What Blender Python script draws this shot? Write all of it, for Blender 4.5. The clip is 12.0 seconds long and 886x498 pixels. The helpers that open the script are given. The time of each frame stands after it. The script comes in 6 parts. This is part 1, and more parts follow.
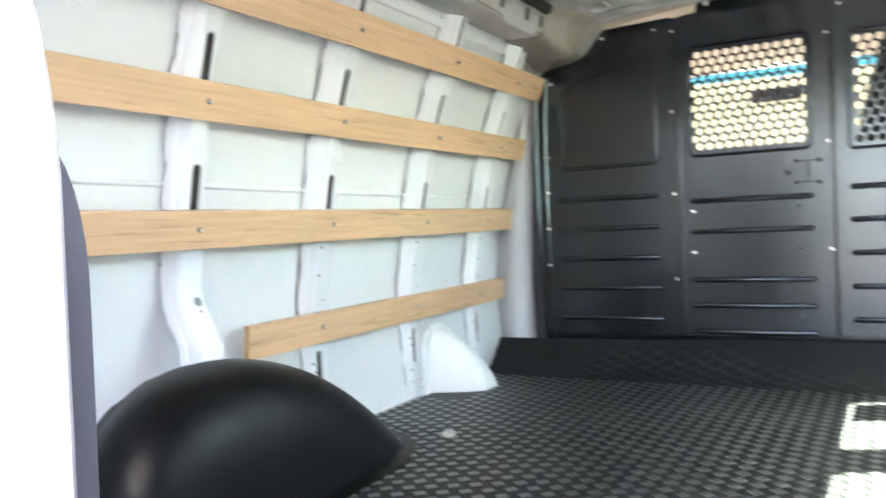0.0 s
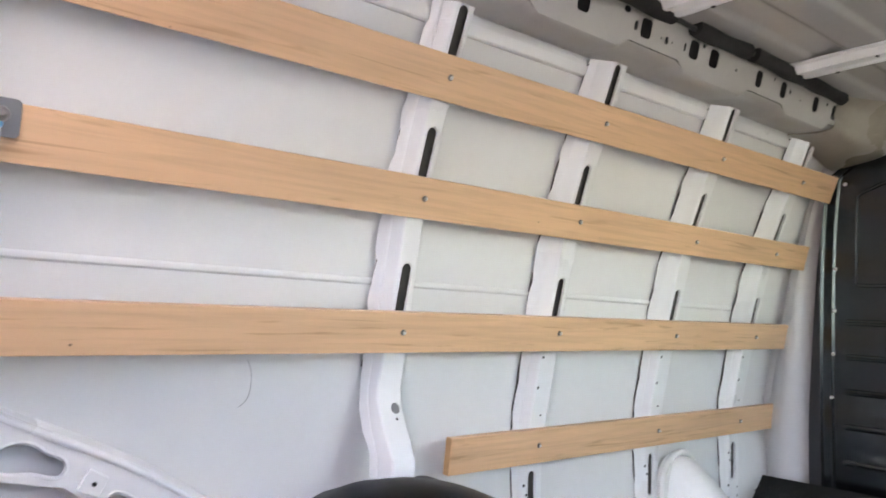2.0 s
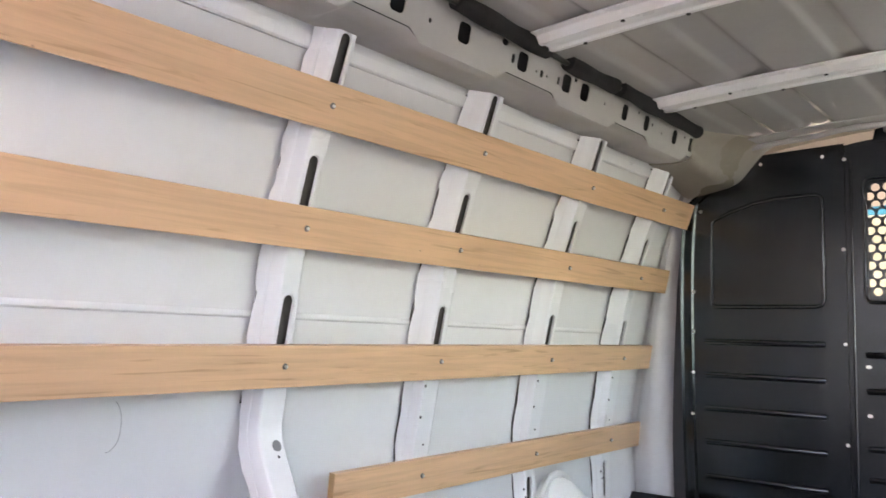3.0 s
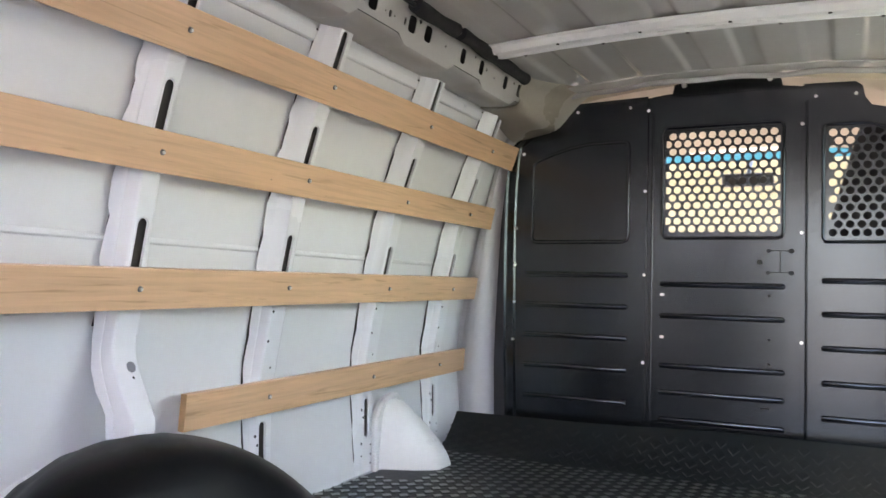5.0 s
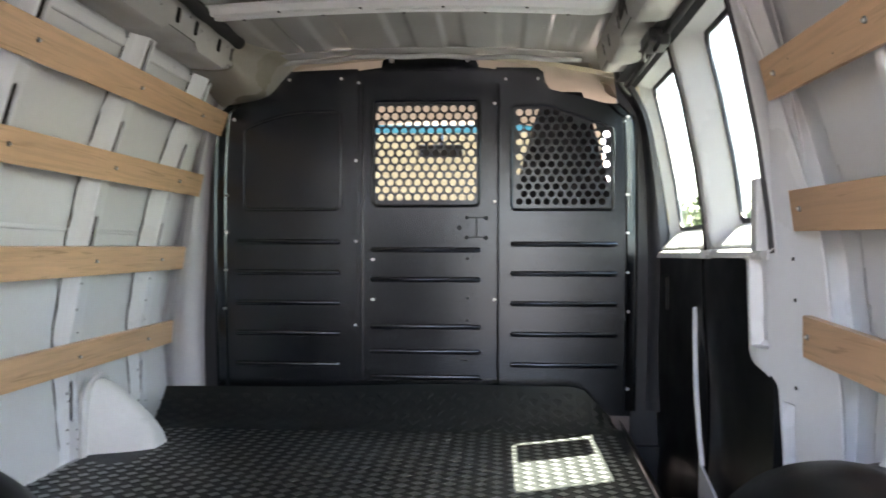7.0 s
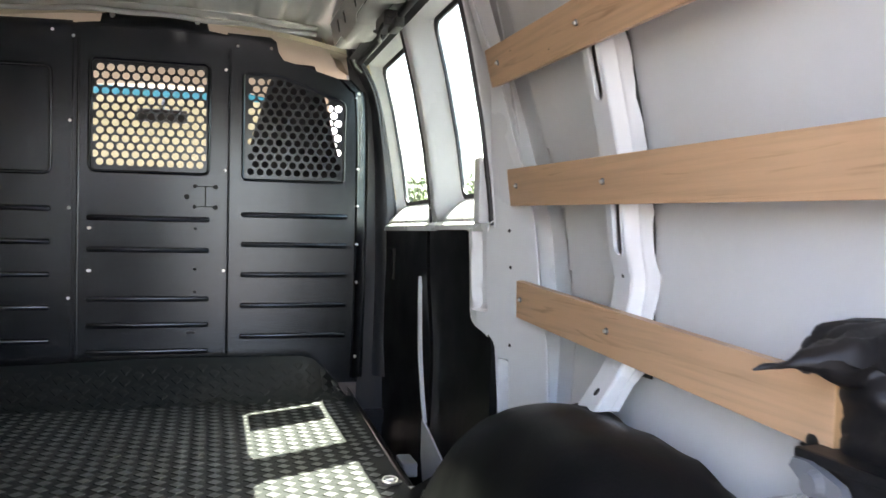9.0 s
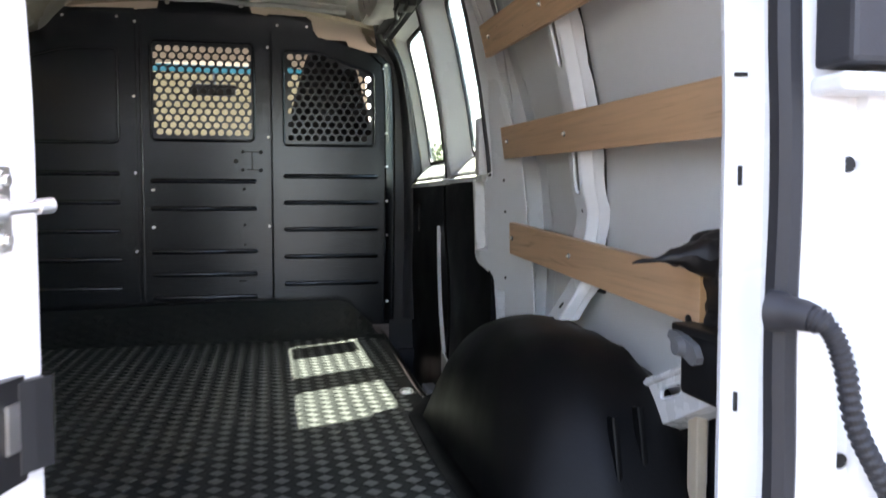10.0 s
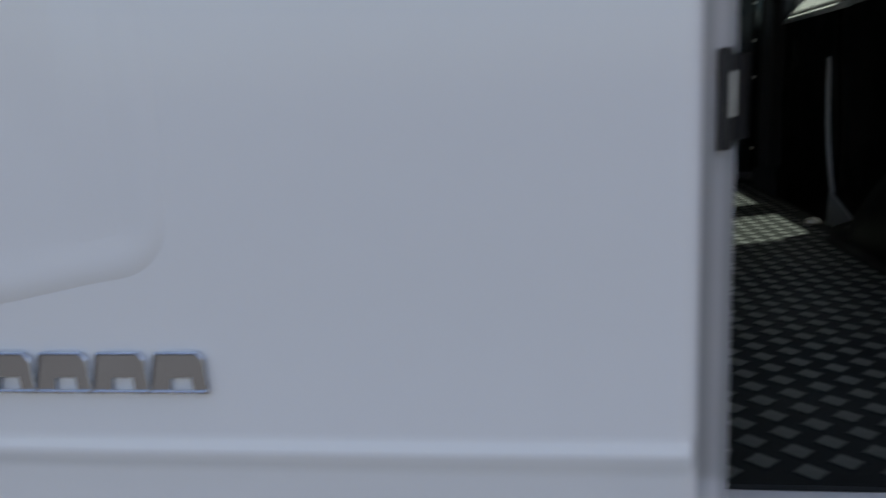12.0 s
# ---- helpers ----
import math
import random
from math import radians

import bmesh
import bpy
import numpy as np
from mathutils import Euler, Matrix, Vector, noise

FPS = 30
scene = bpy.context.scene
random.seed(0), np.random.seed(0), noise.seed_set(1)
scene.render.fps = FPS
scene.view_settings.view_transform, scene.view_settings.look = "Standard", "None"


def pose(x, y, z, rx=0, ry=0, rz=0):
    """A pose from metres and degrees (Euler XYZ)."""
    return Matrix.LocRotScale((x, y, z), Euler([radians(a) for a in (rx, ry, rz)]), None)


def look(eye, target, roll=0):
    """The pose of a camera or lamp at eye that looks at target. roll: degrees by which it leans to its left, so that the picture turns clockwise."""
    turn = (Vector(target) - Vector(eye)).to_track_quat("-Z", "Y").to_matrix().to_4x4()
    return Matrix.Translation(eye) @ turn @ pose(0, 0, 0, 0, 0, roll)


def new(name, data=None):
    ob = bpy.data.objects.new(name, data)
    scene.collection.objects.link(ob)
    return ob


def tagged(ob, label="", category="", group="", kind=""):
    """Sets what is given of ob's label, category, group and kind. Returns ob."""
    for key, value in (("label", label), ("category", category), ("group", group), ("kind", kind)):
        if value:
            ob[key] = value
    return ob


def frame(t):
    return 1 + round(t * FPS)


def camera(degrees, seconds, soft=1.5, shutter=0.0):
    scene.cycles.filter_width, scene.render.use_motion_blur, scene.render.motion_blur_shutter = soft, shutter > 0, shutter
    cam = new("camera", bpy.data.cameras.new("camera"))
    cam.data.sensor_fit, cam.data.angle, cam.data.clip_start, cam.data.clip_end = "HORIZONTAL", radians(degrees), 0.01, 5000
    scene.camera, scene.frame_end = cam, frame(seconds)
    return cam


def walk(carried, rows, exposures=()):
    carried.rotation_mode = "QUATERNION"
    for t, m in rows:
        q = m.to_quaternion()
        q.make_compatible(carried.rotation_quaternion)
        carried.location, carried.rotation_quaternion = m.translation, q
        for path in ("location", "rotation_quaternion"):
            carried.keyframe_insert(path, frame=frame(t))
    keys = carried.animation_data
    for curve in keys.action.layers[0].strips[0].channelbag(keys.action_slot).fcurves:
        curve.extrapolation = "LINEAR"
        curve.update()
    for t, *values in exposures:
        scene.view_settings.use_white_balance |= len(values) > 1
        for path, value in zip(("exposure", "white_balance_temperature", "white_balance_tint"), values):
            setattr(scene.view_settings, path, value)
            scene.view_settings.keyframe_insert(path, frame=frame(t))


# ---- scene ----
cam = camera(57.5, 12.0, shutter=0.4)
PATH = [
    (0, (0.475, -0.153, 1.271), (-0.505, 1.59, 1.231), -2.3),
    (0.5, (0.534, -0.045, 1.314), (-0.835, 1.413, 1.313), 0.8),
    (1, (0.51, 0.058, 1.329), (-1.053, 1.306, 1.331), 2.3),
    (1.5, (0.481, 0.104, 1.347), (-1.087, 1.344, 1.404), 3.0),
    (2, (0.463, 0.101, 1.359), (-1.049, 1.402, 1.502), 3.1),
    (2.5, (0.44, 0.093, 1.374), (-0.949, 1.517, 1.578), 2.6),
    (3, (0.425, 0.086, 1.371), (-0.85, 1.612, 1.587), 1.7),
    (3.5, (0.403, 0.088, 1.364), (-0.781, 1.688, 1.553), 1.3),
    (5.3, (0.43, -0.096, 1.319), (-0.437, 1.704, 1.391), 1.3),
    (5.5, (0.453, -0.125, 1.333), (-0.4, 1.684, 1.382), 1.0),
    (6, (0.386, -0.158, 1.329), (-0.287, 1.726, 1.357), 0.2),
    (6.5, (0.299, -0.165, 1.328), (-0.082, 1.798, 1.354), -0.4),
    (7, (0.295, -0.133, 1.335), (0.156, 1.862, 1.348), 0.2),
    (7.5, (0.295, -0.068, 1.337), (0.373, 1.93, 1.306), 0.6),
    (7.7, (0.282, -0.062, 1.339), (0.454, 1.93, 1.296), 0.7),
    (9.3, (0.236, -0.284, 1.299), (0.799, 1.634, 1.262), 1.1),
    (9.5, (0.262, -0.378, 1.279), (0.783, 1.552, 1.232), 0.9),
    (10, (0.271, -0.563, 1.267), (0.693, 1.388, 1.149), -0.0),
    (10.5, (0.223, -0.709, 1.226), (0.562, 1.244, 0.96), 0.2),
    (10.7, (0.209, -0.751, 1.236), (0.513, 1.2, 0.92), -0.0),
    (11, (0.231, -0.746, 1.203), (0.448, 1.216, 0.882), 0.5),
    (11.5, (0.113, -0.733, 1.162), (0.107, 1.245, 0.868), -2.1),
    (11.7, (0.044, -0.689, 1.139), (-0.073, 1.283, 0.826), -2.9),
    (12, (-0.06, -0.612, 1.111), (-0.331, 1.333, 0.732), -2.6),
]
EXPOSURES = [(0.0, 5.45, 7500, 13), (0.3, 5.05, 7700, 20), (0.5, 4.95, 7800, 23), (1.0, 4.8, 7900, 24), (1.5, 4.95, 7900, 25), (3.0, 4.95, 7900, 26), (5.5, 4.7, 7700, 24), (6.0, 4.5, 7700, 24), (6.5, 4.2, 7700, 23), (7.0, 4.4, 7700, 23), (7.5, 4.5, 7700, 23),
             (9.5, 4.2, 7700, 20), (10.0, 3.6, 7700, 19), (10.5, 2.45, 7500, 16), (11.0, 1.75, 7200, 13), (11.5, 1.3, 7200, 13), (12.0, 0.72, 7300, 13)]
walk(cam, [(t, look(eye, target, roll)) for t, eye, target, roll in PATH], EXPOSURES)

# ---- daylight ----
SUN_TO = Vector((0.433, 0.314, 1.0)).normalized()
world = bpy.data.worlds.new("sky")
scene.world = world
world.use_nodes = True
wn = world.node_tree.nodes
sky = wn.new("ShaderNodeTexSky")
sky.sky_type = "NISHITA"
sky.sun_disc = False
sky.dust_density = 2.5
sky.sun_elevation = math.asin(SUN_TO.z)
sky.sun_rotation = math.atan2(SUN_TO.x, SUN_TO.y)
wn["Background"].inputs["Strength"].default_value = 0.15
world.node_tree.links.new(sky.outputs["Color"], wn["Background"].inputs["Color"])
sun = new("sun", bpy.data.lights.new("sun", "SUN"))
sun.data.energy, sun.data.angle, sun.data.color = 5.0, radians(0.55), (1.0, 0.975, 0.93)
sun.matrix_world = look(SUN_TO * 20, (0, 0, 0))

# ---- materials ----
def material(name, base, rough, metal=0.0, vary=0.06, scale=6.0, stretch=(1, 1, 1), bump=0.0, bump_scale=120.0,
             dirt=None, dirt_amount=0.0, dirt_scale=2.5, coat=0.0, rough_vary=0.08, spec=0.5, per_object=0.0):
    """A painted, plastic or metal surface: two scales of variation, fine relief, patches of dirt."""
    m = bpy.data.materials.new(name)
    m.use_nodes = True
    nt = m.node_tree
    n, l = nt.nodes, nt.links
    b = n["Principled BSDF"]
    b.inputs["Metallic"].default_value = metal
    b.inputs["Specular IOR Level"].default_value = spec
    b.inputs["Coat Weight"].default_value = coat
    b.inputs["Coat Roughness"].default_value = 0.08
    tc, mp = n.new("ShaderNodeTexCoord"), n.new("ShaderNodeMapping")
    mp.inputs["Scale"].default_value = stretch
    l.new(tc.outputs["Object"], mp.inputs["Vector"])
    big, fine = n.new("ShaderNodeTexNoise"), n.new("ShaderNodeTexNoise")
    big.inputs["Scale"].default_value, big.inputs["Detail"].default_value = scale, 5
    fine.inputs["Scale"].default_value, fine.inputs["Detail"].default_value = scale * 14, 4
    for t in (big, fine):
        l.new(mp.outputs["Vector"], t.inputs["Vector"])
    add = n.new("ShaderNodeMath")
    add.operation = "MULTIPLY_ADD"
    add.inputs[1].default_value = 0.45
    l.new(fine.outputs["Fac"], add.inputs[0])
    l.new(big.outputs["Fac"], add.inputs[2])
    ramp = n.new("ShaderNodeMapRange")
    ramp.inputs["From Min"].default_value, ramp.inputs["From Max"].default_value = 0.45, 1.0
    ramp.inputs["To Min"].default_value, ramp.inputs["To Max"].default_value = 1 - vary, 1 + vary
    l.new(add.outputs[0], ramp.inputs["Value"])
    hsv = n.new("ShaderNodeHueSaturation")
    hsv.inputs["Color"].default_value = (*base, 1)
    l.new(ramp.outputs["Result"], hsv.inputs["Value"])
    colour = hsv.outputs["Color"]
    if per_object:
        oi, pr, h2 = n.new("ShaderNodeObjectInfo"), n.new("ShaderNodeMapRange"), n.new("ShaderNodeHueSaturation")
        pr.inputs["To Min"].default_value, pr.inputs["To Max"].default_value = 1 - per_object, 1 + per_object
        l.new(oi.outputs["Random"], pr.inputs["Value"])
        l.new(pr.outputs["Result"], h2.inputs["Value"])
        l.new(colour, h2.inputs["Color"])
        colour = h2.outputs["Color"]
    if dirt:
        dn, dr, mix = n.new("ShaderNodeTexNoise"), n.new("ShaderNodeMapRange"), n.new("ShaderNodeMixRGB")
        dn.inputs["Scale"].default_value, dn.inputs["Detail"].default_value, dn.inputs["Roughness"].default_value = dirt_scale, 8, 0.65
        l.new(tc.outputs["Object"], dn.inputs["Vector"])
        dr.inputs["From Min"].default_value, dr.inputs["From Max"].default_value = 0.52, 0.75
        dr.inputs["To Max"].default_value = dirt_amount
        l.new(dn.outputs["Fac"], dr.inputs["Value"])
        l.new(dr.outputs["Result"], mix.inputs["Fac"])
        l.new(colour, mix.inputs["Color1"])
        mix.inputs["Color2"].default_value = (*dirt, 1)
        colour = mix.outputs["Color"]
    l.new(colour, b.inputs["Base Color"])
    rr = n.new("ShaderNodeMapRange")
    rr.inputs["From Min"].default_value, rr.inputs["From Max"].default_value = 0.3, 0.7
    rr.inputs["To Min"].default_value, rr.inputs["To Max"].default_value = max(0.02, rough - rough_vary), rough + rough_vary
    l.new(big.outputs["Fac"], rr.inputs["Value"])
    l.new(rr.outputs["Result"], b.inputs["Roughness"])
    if bump:
        bn, bp = n.new("ShaderNodeTexNoise"), n.new("ShaderNodeBump")
        bn.inputs["Scale"].default_value, bn.inputs["Detail"].default_value = bump_scale, 3
        bp.inputs["Strength"].default_value, bp.inputs["Distance"].default_value = bump, 0.002
        l.new(mp.outputs["Vector"], bn.inputs["Vector"])
        l.new(bn.outputs["Fac"], bp.inputs["Height"])
        l.new(bp.outputs["Normal"], b.inputs["Normal"])
    return m


def wood_material(name, base, dark):
    """Maple boards: long grain, darker streaks, few knots, a tone of its own for each board."""
    m = bpy.data.materials.new(name)
    m.use_nodes = True
    n, l = m.node_tree.nodes, m.node_tree.links
    b = n["Principled BSDF"]
    b.inputs["Roughness"].default_value = 0.42
    b.inputs["Coat Weight"].default_value, b.inputs["Coat Roughness"].default_value = 0.15, 0.25
    tc, oi, off = n.new("ShaderNodeTexCoord"), n.new("ShaderNodeObjectInfo"), n.new("ShaderNodeVectorMath")
    mul = n.new("ShaderNodeMath")
    mul.operation, mul.inputs[1].default_value = "MULTIPLY", 37.0
    l.new(oi.outputs["Random"], mul.inputs[0])
    off.operation = "ADD"
    l.new(tc.outputs["Object"], off.inputs[0])
    l.new(mul.outputs[0], off.inputs[1])

    def streak(scale, size, detail, dist):
        mp, t = n.new("ShaderNodeMapping"), n.new("ShaderNodeTexNoise")
        mp.inputs["Scale"].default_value = scale
        t.inputs["Scale"].default_value, t.inputs["Detail"].default_value, t.inputs["Distortion"].default_value = size, detail, dist
        l.new(off.outputs[0], mp.inputs["Vector"])
        l.new(mp.outputs["Vector"], t.inputs["Vector"])
        return t.outputs["Fac"]

    def remap(v, a, c, lo, hi):
        r = n.new("ShaderNodeMapRange")
        for key, val in zip(("From Min", "From Max", "To Min", "To Max"), (a, c, lo, hi)):
            r.inputs[key].default_value = val
        l.new(v, r.inputs["Value"])
        return r.outputs["Result"]

    def blend(fac, one, two):
        x = n.new("ShaderNodeMixRGB")
        l.new(fac, x.inputs["Fac"])
        for key, v in (("Color1", one), ("Color2", two)):
            if isinstance(v, tuple):
                x.inputs[key].default_value = (*v, 1)
            else:
                l.new(v, x.inputs[key])
        return x.outputs["Color"]

    broad = streak((1, 0.16, 1), 9, 4, 0.6)
    fine = streak((1, 0.035, 1), 95, 3, 0.3)
    mark = streak((1, 0.055, 1), 42, 6, 1.6)
    c = blend(remap(broad, 0.35, 0.68, 0, 1), base, tuple(0.86 * v for v in base))
    c = blend(remap(fine, 0.42, 0.72, 0, 0.6), c, tuple(0.7 * v for v in base))
    c = blend(remap(mark, 0.60, 0.73, 0, 0.6), c, dark)
    # sparse pin knots, drawn out along the grain
    mp, vo, sp = n.new("ShaderNodeMapping"), n.new("ShaderNodeTexVoronoi"), n.new("ShaderNodeSeparateColor")
    mp.inputs["Scale"].default_value, vo.inputs["Scale"].default_value = (1, 0.7, 1), 17
    l.new(off.outputs[0], mp.inputs["Vector"])
    l.new(mp.outputs["Vector"], vo.inputs["Vector"])
    l.new(vo.outputs["Color"], sp.inputs["Color"])
    knot = n.new("ShaderNodeMath")
    knot.operation = "MULTIPLY"
    l.new(remap(vo.outputs["Distance"], 0.02, 0.05, 0.85, 0), knot.inputs[0])
    l.new(remap(sp.outputs["Red"], 0.55, 0.6, 0, 1), knot.inputs[1])
    c = blend(knot.outputs[0], c, tuple(0.35 * v for v in dark))
    h = n.new("ShaderNodeHueSaturation")
    l.new(c, h.inputs["Color"])
    l.new(remap(oi.outputs["Random"], 0, 1, 0.9, 1.06), h.inputs["Value"])
    l.new(h.outputs["Color"], b.inputs["Base Color"])
    bp = n.new("ShaderNodeBump")
    bp.inputs["Strength"].default_value, bp.inputs["Distance"].default_value = 0.25, 0.001
    l.new(fine, bp.inputs["Height"])
    l.new(bp.outputs["Normal"], b.inputs["Normal"])
    return m


WHITE = material("white_painted_steel", (0.74, 0.755, 0.765), 0.30, vary=0.025, scale=2.5, bump=0.03, bump_scale=300, coat=0.0, dirt=(0.45, 0.44, 0.42), dirt_amount=0.10)
SKIN = material("white_primered_steel", (0.70, 0.715, 0.72), 0.45, vary=0.03, scale=1.8, bump=0.05, bump_scale=180, dirt=(0.5, 0.49, 0.47), dirt_amount=0.14, dirt_scale=1.8)
# roof and rail: white paint darkened in its colour for the dim light overhead
ROOF = material("glossy_roof_paint_dimmed", (0.40, 0.39, 0.385), 0.20, vary=0.04, scale=3, coat=0.3, bump=0.02, bump_scale=60)
RAIL = material("rail_white_dimmed", (0.42, 0.408, 0.388), 0.38, vary=0.05, scale=4, bump=0.04, bump_scale=200)
MOULDED = material("white_moulded_plastic", (0.74, 0.745, 0.73), 0.32, vary=0.05, scale=5, bump=0.05, bump_scale=150, dirt=(0.5, 0.48, 0.44), dirt_amount=0.2)
OUTER = material("white_body_paint", (0.80, 0.81, 0.83), 0.22, vary=0.012, scale=1.5, coat=0.6, rough_vary=0.03)
WOOD = wood_material("maple_board", (0.74, 0.462, 0.272), (0.34, 0.185, 0.085))
WOOD_END = material("maple_end_grain", (0.50, 0.29, 0.14), 0.6, vary=0.15, scale=30)
STEEL = material("zinc_plated_steel", (0.72, 0.71, 0.69), 0.42, metal=1.0, vary=0.1, scale=40)
BOLT_DARK = material("dulled_zinc", (0.22, 0.215, 0.21), 0.4, metal=1.0, vary=0.15, scale=40)
PARTITION = material("black_powder_coat", (0.0021, 0.0022, 0.0029), 0.22, vary=0.15, scale=5, bump=0.10, bump_scale=420, dirt=(0.006, 0.0055, 0.006), dirt_amount=0.25, dirt_scale=3, spec=0.78, rough_vary=0.02)
RUBBER = material("black_rubber_mat", (0.0082, 0.0102, 0.0110), 0.52, vary=0.2, scale=4, bump=0.25, bump_scale=500, dirt=(0.022, 0.0245, 0.0245), dirt_amount=0.35, dirt_scale=2.2, spec=0.3)
TREAD = material("smooth_mat_tread", (0.021, 0.026, 0.026), 0.46, vary=0.3, scale=3, dirt=(0.030, 0.036, 0.035), dirt_amount=0.4, dirt_scale=2.0, rough_vary=0.05, spec=1.0, coat=1.0)
TREAD.node_tree.nodes["Principled BSDF"].inputs["Coat Roughness"].default_value = 0.44
TREAD.node_tree.nodes["Principled BSDF"].inputs["Coat IOR"].default_value = 1.8
LINER = material("black_moulded_plastic", (0.0040, 0.0042, 0.0046), 0.42, vary=0.12, scale=6, bump=0.2, bump_scale=260, dirt=(0.011, 0.011, 0.013), dirt_amount=0.2, spec=0.16)
BLACK = material("black_plastic", (0.008, 0.008, 0.009), 0.45, vary=0.1, scale=10, bump=0.1)
FOAM = material("black_foam_sleeve", (0.010, 0.0095, 0.010), 0.85, vary=0.2, scale=30, bump=0.4, bump_scale=200)
CLOTH = material("black_vinyl_bag", (0.011, 0.010, 0.0105), 0.45, vary=0.25, scale=14, bump=0.35, bump_scale=70)
SEAL = material("black_rubber_seal", (0.020, 0.020, 0.024), 0.55, vary=0.12, scale=12, bump=0.1)
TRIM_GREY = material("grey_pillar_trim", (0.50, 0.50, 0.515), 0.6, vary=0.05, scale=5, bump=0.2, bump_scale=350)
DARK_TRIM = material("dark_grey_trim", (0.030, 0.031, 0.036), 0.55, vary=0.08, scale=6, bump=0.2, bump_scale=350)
DOOR_TRIM = material("slate_door_trim", (0.034, 0.035, 0.043), 0.5, vary=0.05, scale=6, bump=0.2, bump_scale=300)
BEIGE = material("beige_headliner", (0.52, 0.44, 0.33), 0.8, vary=0.06, scale=8, bump=0.3, bump_scale=200)
BEIGE_TRIM = material("greyed_beige_trim", (0.27, 0.245, 0.205), 0.30, vary=0.1, scale=4)
GREY_STEEL = material("grey_bracket", (0.17, 0.18, 0.19), 0.5, metal=0.3, vary=0.1, scale=20)
CHROME_BRIGHT = material("polished_chrome", (0.62, 0.65, 0.70), 0.12, metal=1.0, vary=0.03, scale=8)
CHROME = material("chrome_badge", (0.42, 0.46, 0.52), 0.18, metal=1.0, vary=0.03, scale=8)
SEAT = material("dark_seat_fabric", (0.016, 0.0155, 0.016), 0.85, vary=0.15, scale=20, bump=0.4, bump_scale=300)
# near-black that paints the shade of small holes and slots left uncut
HOLLOW_SHADE = material("hollow_shade", (0.02, 0.02, 0.02), 0.8, vary=0.1, scale=10)
# dark tone for the shade seen through the rib slots
SLOT_SHADE = material("rib_slot_shade", (0.040, 0.035, 0.032), 0.6, vary=0.25, scale=12)
# dark colour that draws the shaded gaps beside the ribs
GAP_SHADE = material("rib_gap_shade_paint", (0.03, 0.029, 0.029), 0.6, vary=0.1, scale=10)
ASPHALT = material("asphalt", (0.055, 0.052, 0.049), 0.9, vary=0.25, scale=3, bump=0.6, bump_scale=90, dirt=(0.07, 0.066, 0.062), dirt_amount=0.4, dirt_scale=0.6)
STUCCO = material("cream_stucco", (0.40, 0.32, 0.20), 0.9, vary=0.06, scale=1.2, bump=0.3, bump_scale=30)
FOLIAGE = material("green_foliage", (0.075, 0.11, 0.035), 0.7, vary=0.4, scale=5)
BARK = material("brown_bark", (0.13, 0.09, 0.06), 0.9, vary=0.3, scale=9, bump=0.6, bump_scale=40)
WIRES = [material("wire_" + nm, c, 0.45) for nm, c in (("yellow", (0.42, 0.30, 0.10)), ("black", (0.02, 0.022, 0.022)), ("pink", (0.50, 0.24, 0.18)))]
CONNECTOR = material("grey_connector", (0.17, 0.175, 0.185), 0.45)
LENS_RED = material("red_lens", (0.42, 0.015, 0.03), 0.15, coat=0.6, vary=0.03)
BOLT_ZINC = material("dull_zinc", (0.34, 0.34, 0.33), 0.36, metal=1.0, vary=0.15, scale=60)
CONNECTOR_PALE = material("pale_connector", (0.42, 0.44, 0.47), 0.4, vary=0.08, scale=30)
CLIP_BLUE = material("blue_clip", (0.08, 0.32, 0.55), 0.4)
CLIP_RED = material("orange_clip", (0.62, 0.16, 0.06), 0.45)


def glass(name, tint):
    m = bpy.data.materials.new(name)
    m.use_nodes = True
    n, l = m.node_tree.nodes, m.node_tree.links
    n.remove(n["Principled BSDF"])
    mix, tr, gl, fr, pw = (n.new("ShaderNode" + k) for k in ("MixShader", "BsdfTransparent", "BsdfGlossy", "LayerWeight", "Math"))
    tr.inputs["Color"].default_value = (*tint, 1)
    gl.inputs["Roughness"].default_value = 0.02
    fr.inputs["Blend"].default_value = 0.5
    pw.operation, pw.inputs[1].default_value = "POWER", 4.0
    l.new(fr.outputs["Facing"], pw.inputs[0])
    sc = n.new("ShaderNodeMath")
    sc.operation, sc.inputs[1].default_value, sc.inputs[2].default_value = "MULTIPLY_ADD", 0.7, 0.03
    l.new(pw.outputs[0], sc.inputs[0])
    l.new(sc.outputs[0], mix.inputs[0])
    l.new(tr.outputs[0], mix.inputs[1])
    l.new(gl.outputs[0], mix.inputs[2])
    l.new(mix.outputs[0], n["Material Output"].inputs["Surface"])
    return m


PAPER = bpy.data.materials.new("thin_paper")
PAPER.use_nodes = True
pn = PAPER.node_tree.nodes
pt, pm = pn.new("ShaderNodeBsdfTranslucent"), pn.new("ShaderNodeMixShader")
pt.inputs["Color"].default_value = (0.75, 0.75, 0.72, 1)
pn["Principled BSDF"].inputs["Base Color"].default_value = (0.75, 0.75, 0.73, 1)
pn["Principled BSDF"].inputs["Roughness"].default_value = 0.8
pm.inputs[0].default_value = 0.8
PAPER.node_tree.links.new(pn["Principled BSDF"].outputs[0], pm.inputs[1])
PAPER.node_tree.links.new(pt.outputs[0], pm.inputs[2])
PAPER.node_tree.links.new(pm.outputs[0], pn["Material Output"].inputs["Surface"])
GLASS = glass("window_glass", (0.76, 0.85, 0.82))
PARTITION.node_tree.nodes["Principled BSDF"].inputs["Specular Tint"].default_value = (0.80, 0.90, 1.0, 1)
TINTED = glass("blue_shade_band", (0.16, 0.50, 0.66))
SCREEN = glass("windscreen_glass", (0.66, 0.67, 0.62))

